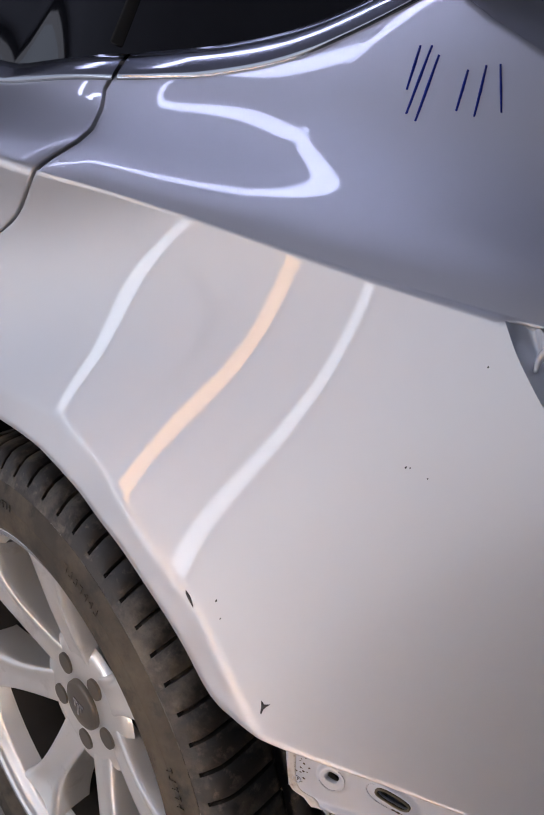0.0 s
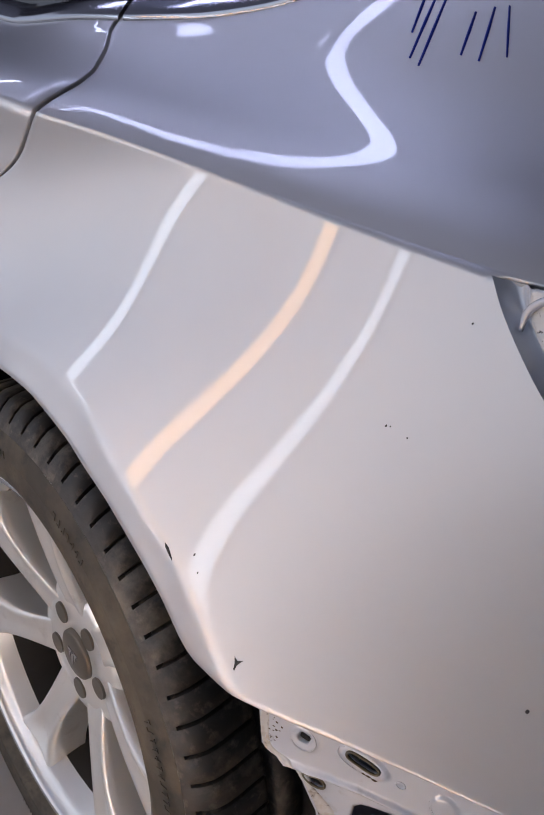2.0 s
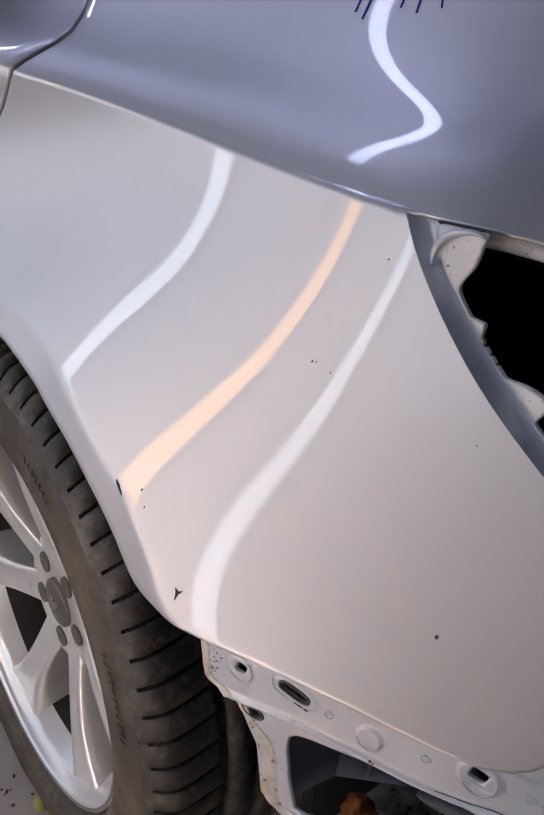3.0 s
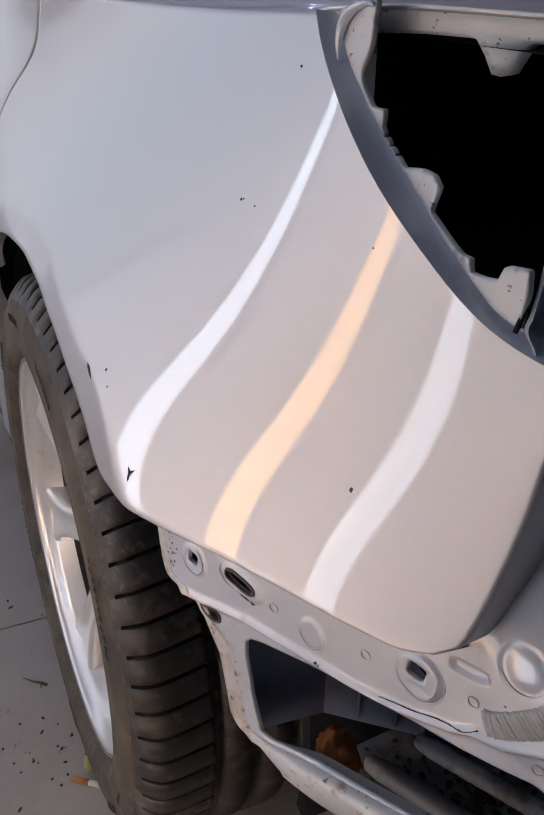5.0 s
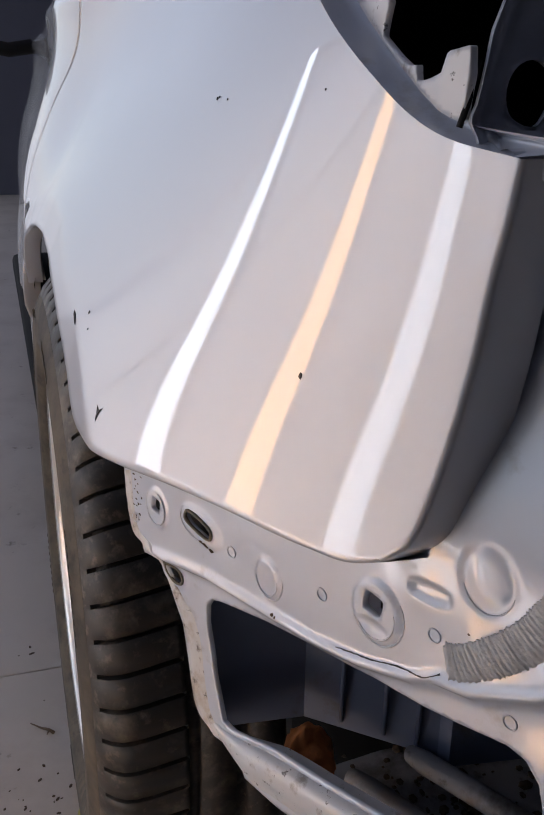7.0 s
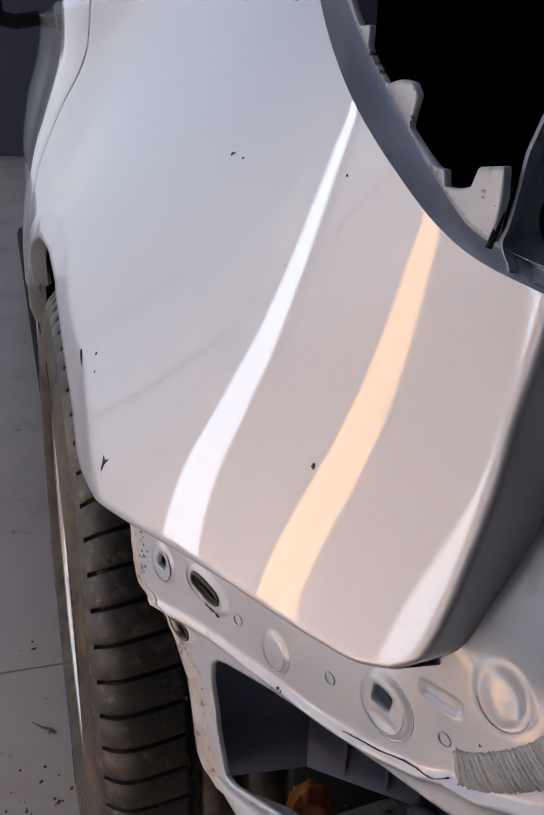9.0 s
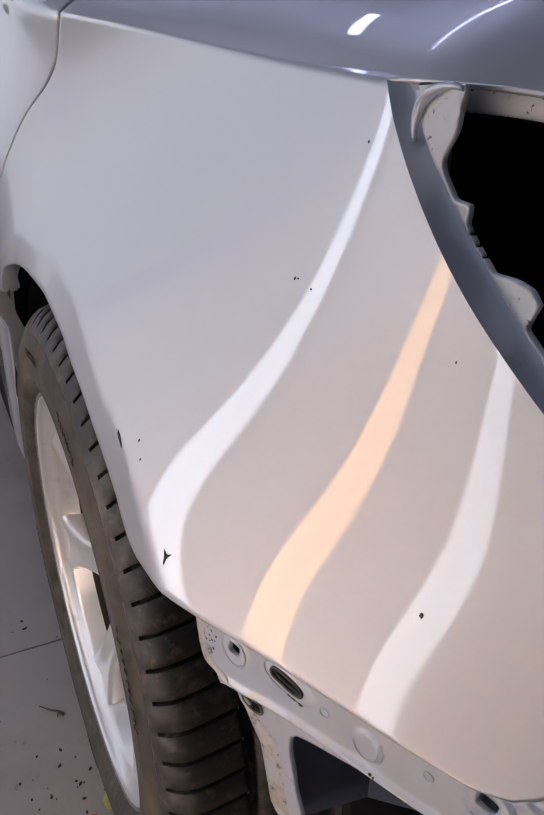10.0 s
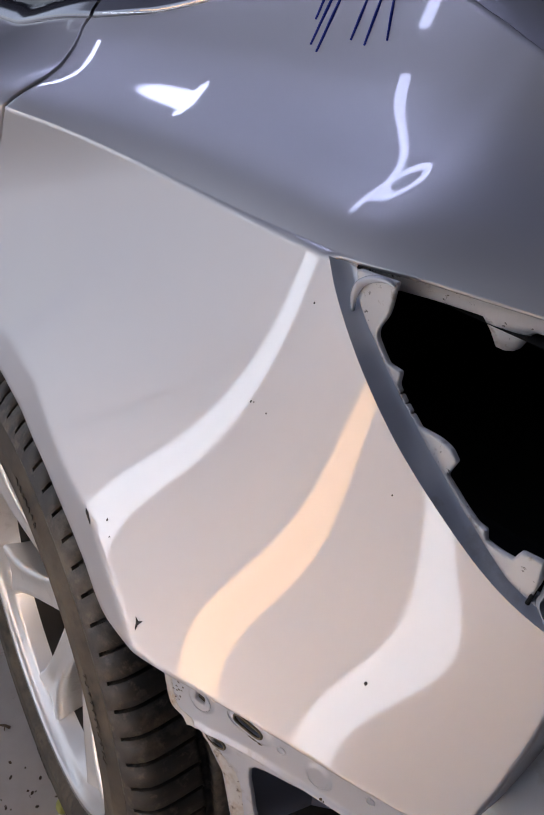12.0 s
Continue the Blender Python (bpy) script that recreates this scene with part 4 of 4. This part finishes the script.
for r, y in ((TYRE_R - 0.010, 0.0645), (TYRE_R - 0.010, 0.074), (TYRE_R, 0.0745), (TYRE_R, 0.102), (TYRE_R - 0.008, 0.1025), (TYRE_R - 0.008, 0.112), (TYRE_R, 0.1125), (TYRE_R, 0.140),
             (TYRE_R - 0.008, 0.1405), (TYRE_R - 0.008, 0.149), (TYRE_R, 0.1495), (TYRE_R - 0.002, 0.185), (TYRE_R - 0.02, 0.205), (0.25, 0.212), (0.225, 0.195)):
    rows.append([ring_point(r, y, a + 0.3 * 2 * math.pi / NB) for a in ang])
tyre = on_car("tyre", grid_bm(rows, True), RUBBER, wheel, "worn dusty black tyre tread")
for i, p in enumerate(tyre.data.polygons):
    # the slots keep hard edges
    p.use_smooth = not (i // len(ang) < 8 and (i % len(ang)) % 5 in (0, 1, 4))
side = [(TYRE_R - 0.026, -0.0046), (TYRE_R - 0.034, -0.0085), (TYRE_R - 0.044, -0.0110), (TYRE_R - 0.046, -0.0118), (TYRE_R - 0.048, -0.0112), (TYRE_R - 0.060, -0.0120), (TYRE_R - 0.072, -0.0105), (TYRE_R - 0.074, -0.0112), (TYRE_R - 0.076, -0.0098), (TYRE_R - 0.083, -0.006), (0.2330, -0.0015), (0.2305, 0.004), (0.226, 0.012)]
on_car("sidewall", revolve(side, 160), SIDEWALL, tyre, "dust-brown tyre sidewall")
# raised marks moulded on the sidewall, worn past reading
rng = random.Random(3)
for start, n, rad, size in ((18, 11, 0.277, 0.010), (66, 7, 0.277, 0.010), (98, 9, 0.276, 0.008), (-30, 9, 0.272, 0.005), (140, 8, 0.277, 0.010), (200, 10, 0.277, 0.010), (262, 9, 0.274, 0.007), (310, 8, 0.276, 0.009)):
    for i in range(n):
        bm = bmesh.new()
        a = radians(start) + i * size * 0.85 / rad
        for da, dr, la, lr in ((0, 0, 0.16, 1.0), (0.22, rng.choice((-0.4, 0.0, 0.4)), 0.5, 0.14)):
            aa, rr = a + da * size / rad * 0.8, rad + dr * size
            m = Matrix.Translation(ring_point(rr, -0.0121, aa)) @ Matrix.Rotation(-aa, 4, "Y") @ Matrix.Diagonal((lr * size, 0.0007, la * size * 0.8, 1))
            bmesh.ops.create_cube(bm, size=1, matrix=m)
        on_car("sidewall_bar", bm, SIDEWALL, tyre, "", False)

RIM = 0.2298
rim = on_car("rim", revolve([(0.2275, 0.012), (RIM + 0.0005, 0.004), (RIM, 0.0005), (RIM - 0.003, -0.0008), (RIM - 0.007, 0.0005), (RIM - 0.0085, 0.004), (RIM - 0.0095, 0.010), (RIM - 0.015, 0.013), (RIM - 0.018, 0.020), (RIM - 0.022, 0.030), (RIM - 0.026, 0.040)], 140), ALLOY, wheel, "silver alloy rim with bright lip")
# inner part of the rim, its shade put into a dark colour
on_car("barrel", revolve([(RIM - 0.026, 0.040), (RIM - 0.030, 0.060), (RIM - 0.033, 0.120), (RIM - 0.020, 0.185), (RIM - 0.008, 0.195)], 100), BRAKE, rim, "wheel barrel coloured dark for the shade behind the spokes")
on_car("rim_lip", revolve([(RIM - 0.0005, -0.0004), (RIM - 0.002, -0.0016), (RIM - 0.0045, -0.0010), (RIM - 0.006, 0.0004)], 140), ALLOY_EDGE, rim, "bright worn rim lip")
on_car("brake_disc", revolve([(0.155, 0.085), (0.155, 0.105), (0.07, 0.105), (0.07, 0.085), (0.155, 0.085)], 80), BRAKE, wheel, "dull brake disc")
on_car("brake_drum", revolve([(0.095, 0.078), (0.09, 0.065), (0.03, 0.062), (0.001, 0.062)], 60), BRAKE, wheel)
# added black disc that paints the shade seen between the spokes
on_car("wheel_back", revolve([(0.20, 0.13), (0.001, 0.13)], 60), BLACK, wheel, "black disc for the shade behind the spokes")
# hub pad with five recesses
pad = on_car("hub_pad", revolve([(0.086, 0.056), (0.082, 0.050), (0.076, 0.0465), (0.060, 0.0452), (0.034, 0.0445), (0.031, 0.0470), (0.001, 0.048)], 80), ALLOY, rim, "silver hub pad")
NSP, TURN0 = 7, radians(48)
for k in range(NSP):
    a = TURN0 + 2 * math.pi * k / NSP
    rows = []
    for u in np.linspace(0, 1, 22):
        r = 0.060 + u * (RIM - 0.0125 - 0.060)
        half = 0.0228 - 0.0035 * math.sin(math.pi * min(1, u * 1.2)) + 0.020 * u ** 4
        # the face stands off the hub pad, swells outward and runs out into the lip
        face = 0.0462 - 0.026 * math.sin(math.pi * 0.5 * min(1, u * 1.15)) - 0.006 * u ** 4
        row = []
        for s, d in ((-1.02, 0.050), (-1.00, 0.016), (-0.985, 0.0075), (-0.93, 0.0030), (-0.80, 0.0008), (-0.55, 0.0022), (-0.2, 0.0050), (0.2, 0.0050), (0.55, 0.0022), (0.80, 0.0008), (0.93, 0.0030), (0.985, 0.0075), (1.00, 0.016), (1.02, 0.050)):
            w = half * s
            aa = a + math.atan2(w, r)
            deep = d * (1 - 0.75 * (1 - u) ** 2) if d < 0.02 else d
            row.append(ring_point(math.hypot(r, w) if u < 0.9 else r, face + deep, aa))
        rows.append(row)
    on_car("spoke", grid_bm(rows), ALLOY, rim)
for k in range(5):
    a = radians(62) + 2 * math.pi * k / 5
    c = ring_point(0.0500, 0.0452, a)
    bm = bmesh.new()
    bmesh.ops.create_cone(bm, cap_ends=True, segments=28, radius1=0.0132, radius2=0.0125, depth=0.004, matrix=Matrix.Translation((c[0], 0.0445, c[2])) @ Matrix.Rotation(radians(90), 4, "X"))
    on_car("lug_recess", bm, CAP_DARK, pad, "dull grey lug recess", False)
cap = on_car("hub_cap", revolve([(0.0305, 0.047), (0.030, 0.0420), (0.027, 0.0402), (0.015, 0.0393), (0.001, 0.0390)], 48), CAP_DARK, pad, "dull bronze hub cap with a worn emblem")
bm = bmesh.new()
for sx, sz, w, h in ((0, 0.006, 0.020, 0.0035), (0, -0.002, 0.0035, 0.019), (-0.006, 0.001, 0.003, 0.008), (0.006, 0.001, 0.003, 0.008)):
    bmesh.ops.create_cube(bm, size=1, matrix=Matrix.Translation((sx, 0.0388, HUB.z + sz)) @ Matrix.Diagonal((w, 0.002, h, 1)))
on_car("cap_emblem", bm, ALLOY_EDGE, cap, "plain worn metal emblem", False)


# ---- marks on the paint ----
def skin_point(x, z, lift):
    e = 0.002
    y = float(side_skin(x, z) + flare(x, z))
    n = Vector((float(side_skin(x + e, z) - side_skin(x - e, z)) / 2 / e, -1, float(side_skin(x, z + e) - side_skin(x, z - e)) / 2 / e)).normalized()
    return Vector((x, y, z)) + n * lift


def chip(x, z, pts, name="paint_chip", label="small dark paint chip"):
    bm = bmesh.new()
    inner = [bm.verts.new(skin_point(x + a, z + b, 0.0006)) for a, b in pts]
    outer = [bm.verts.new(skin_point(x + a * 1.25, z + b * 1.25, 0.0001)) for a, b in pts]
    bm.faces.new(inner)
    for i in range(len(pts)):
        j = (i + 1) % len(pts)
        bm.faces.new((inner[i], inner[j], outer[j], outer[i]))
    on_car(name, bm, DIRT, quarter, label, False)


chip(0.298, 0.589, [(-0.0028, 0.0032), (0.0, 0.0016), (0.0032, 0.0034), (0.0014, 0.0004), (0.0007, -0.0013), (0.0007, -0.0045), (-0.0002, -0.0040), (-0.0009, -0.0007)], label="dark three-pointed paint chip")
chip(0.2115, 0.6325, [(-0.0050, 0.0034), (-0.001, 0.0018), (0.0040, -0.0024), (0.0046, -0.0038), (0.0, -0.0010), (-0.004, 0.0015)])
rng = random.Random(11)
for x, z, s in ((0.475, 0.6652, 0.0011), (0.351, 0.866, 0.0005), (0.325, 0.787, 0.0006), (0.328, 0.788, 0.0004), (0.342, 0.787, 0.0005), (0.232, 0.641, 0.0007), (0.241, 0.631, 0.0005), (0.454, 0.794, 0.0004),):
    chip(x, z, [(s * rng.uniform(0.6, 1.2) * math.cos(k), s * rng.uniform(0.8, 1.7) * math.sin(k)) for k in np.linspace(0, 2 * math.pi, 7, endpoint=False)], "paint_speck", "tiny dark speck on the paint")

# blue marker strokes: plain slanted bars where the writing stands
STROKES = [[(0.1540, 0.2470), (0.1600, 0.2360), (0.1660, 0.2240)], [(0.1640, 0.2480), (0.1710, 0.2310), (0.1780, 0.2130)], [(0.1750, 0.2440), (0.1820, 0.2280), (0.1890, 0.2110)], [(0.2060, 0.2400), (0.2110, 0.2310), (0.2160, 0.2210)], [(0.2180, 0.2440), (0.2250, 0.2330), (0.2320, 0.2210)], [(0.2280, 0.2460), (0.2390, 0.2360), (0.2500, 0.2260)]]
for line in STROKES:
    pts = [on_shoulder(x, y, 0.0004) for x, y in line]
    on_car("marker_stroke", tube_bm(pts, [0.0010] + [0.0014] * (len(pts) - 2) + [0.0009], 8, squash=0.5), MARKER, quarter, "blue marker pen stroke")

# ---- dirt inside the hollow ----
bm = bmesh.new()
bmesh.ops.create_icosphere(bm, subdivisions=4, radius=1)
for v in bm.verts:
    k = 1 + 0.16 * noise.noise(v.co * 2.2) + 0.09 * noise.noise(v.co * 7) + 0.05 * noise.noise(v.co * 19)
    v.co = Vector((v.co.x * 0.0165 * k, v.co.y * 0.013 * k, v.co.z * 0.0135 * k + (0.004 if v.co.x < 0 else -0.002)))
ob = mesh_object("foam_lump", bm, FOAM)
ob.location = (0.4374, 0.118, 0.395)
ob.scale = (1.18, 1.18, 1.18)
tagged(ob, "dried orange foam lump lying in the hollow of the frame", "foam")
bm = bmesh.new()
rng = random.Random(8)
for i in range(260):
    k, w = rng.uniform(0.1, 0.75), rng.uniform(0.02, 0.55)
    if rng.random() < 0.5:
        k, w = rng.gauss(0.30, 0.07), rng.gauss(0.22, 0.12)
    c = Vector((0.36 + 0.45 * k, 0.09 + 0.20 * k + 0.25 * w, 0.347 + 0.055 * k + 0.02 * w))
    s = rng.uniform(0.0008, 0.0030) * (2 if rng.random() < 0.12 else 1)
    made = bmesh.ops.create_icosphere(bm, subdivisions=1, radius=s, matrix=Matrix.Translation(c) @ Matrix.Diagonal((rng.uniform(0.7, 1.8), rng.uniform(0.7, 1.8), 0.6, 1)))
tagged(mesh_object("dirt_crumbs", bm, RUST, False), "dry brown dirt crumbs in the hollow of the frame", "dirt", kind="stuff")

# ---- litter on the floor ----
butt = empty("cigarette_butt", (0.060, -0.012, GROUND + 0.004), "stubbed cigarette butt with an orange filter on the floor", "cigarette")
d = Vector((0.035, 0.042, 0)).normalized()
part("filter", tube_bm([-d * 0.026, -d * 0.002], 0.0039, 14), FILTER, butt, "orange cork filter")
part("paper", tube_bm([-d * 0.002, d * 0.010, d * 0.022 + Vector((0.001, -0.002, 0)), d * 0.026 + Vector((0.002, -0.002, -0.001))], [0.0038, 0.0038, 0.0032, 0.0018], 12), PAPER, butt, "crumpled white paper")
bm = bmesh.new()
bmesh.ops.create_icosphere(bm, subdivisions=3, radius=1)
for v in bm.verts:
    k = 1 + 0.12 * noise.noise(v.co * 1.7) + 0.05 * noise.noise(v.co * 6)
    v.co = Vector((v.co.x * 0.0105 * k, v.co.y * 0.0095 * k, v.co.z * 0.0090 * k * (1.5 if v.co.z > 0 else 1)))
ob = mesh_object("fruit_husk", bm, HUSK)
ob.location = (0.035, -0.004, GROUND + 0.0085)
tagged(ob, "small green-yellow fruit husk on the floor beside the tyre", "husk")
bm = tube_bm([(-0.012, -0.006, 0), (-0.004, -0.003, 0.001), (0.006, 0.004, 0.0005), (0.022, 0.012, 0.001)], [0.0024, 0.0021, 0.0014, 0.0007], 7)
tube_bm([(-0.004, -0.003, 0.001), (-0.011, 0.003, 0.001)], [0.0014, 0.0006], 6, bm)
ob = mesh_object("twig", bm, STRAW)
ob.location = (-0.135, -0.039, GROUND + 0.0022)
ob.rotation_euler = (0, 0, radians(200))
tagged(ob, "short dark broken twig on the concrete floor", "twig")
bm = bmesh.new()
rng = random.Random(21)
for i in range(70):
    x, y = (rng.uniform(-0.35, 0.25), rng.uniform(-0.35, 0.02)) if i % 3 else (rng.gauss(-0.02, 0.04), rng.gauss(-0.045, 0.03))
    s = rng.uniform(0.0006, 0.0022) * (2.2 if rng.random() < 0.06 else 1)
    bmesh.ops.create_icosphere(bm, subdivisions=1, radius=s, matrix=Matrix.Translation((x, y, GROUND + s * 0.2)) @ Matrix.Rotation(rng.uniform(0, 6), 4, "Z") @ Matrix.Diagonal((rng.uniform(0.8, 2.4), 1, 0.5, 1)))
tagged(mesh_object("floor_grit", bm, RUST, False), "scattered dark grit and crumbs on the concrete floor", "dirt", kind="stuff")
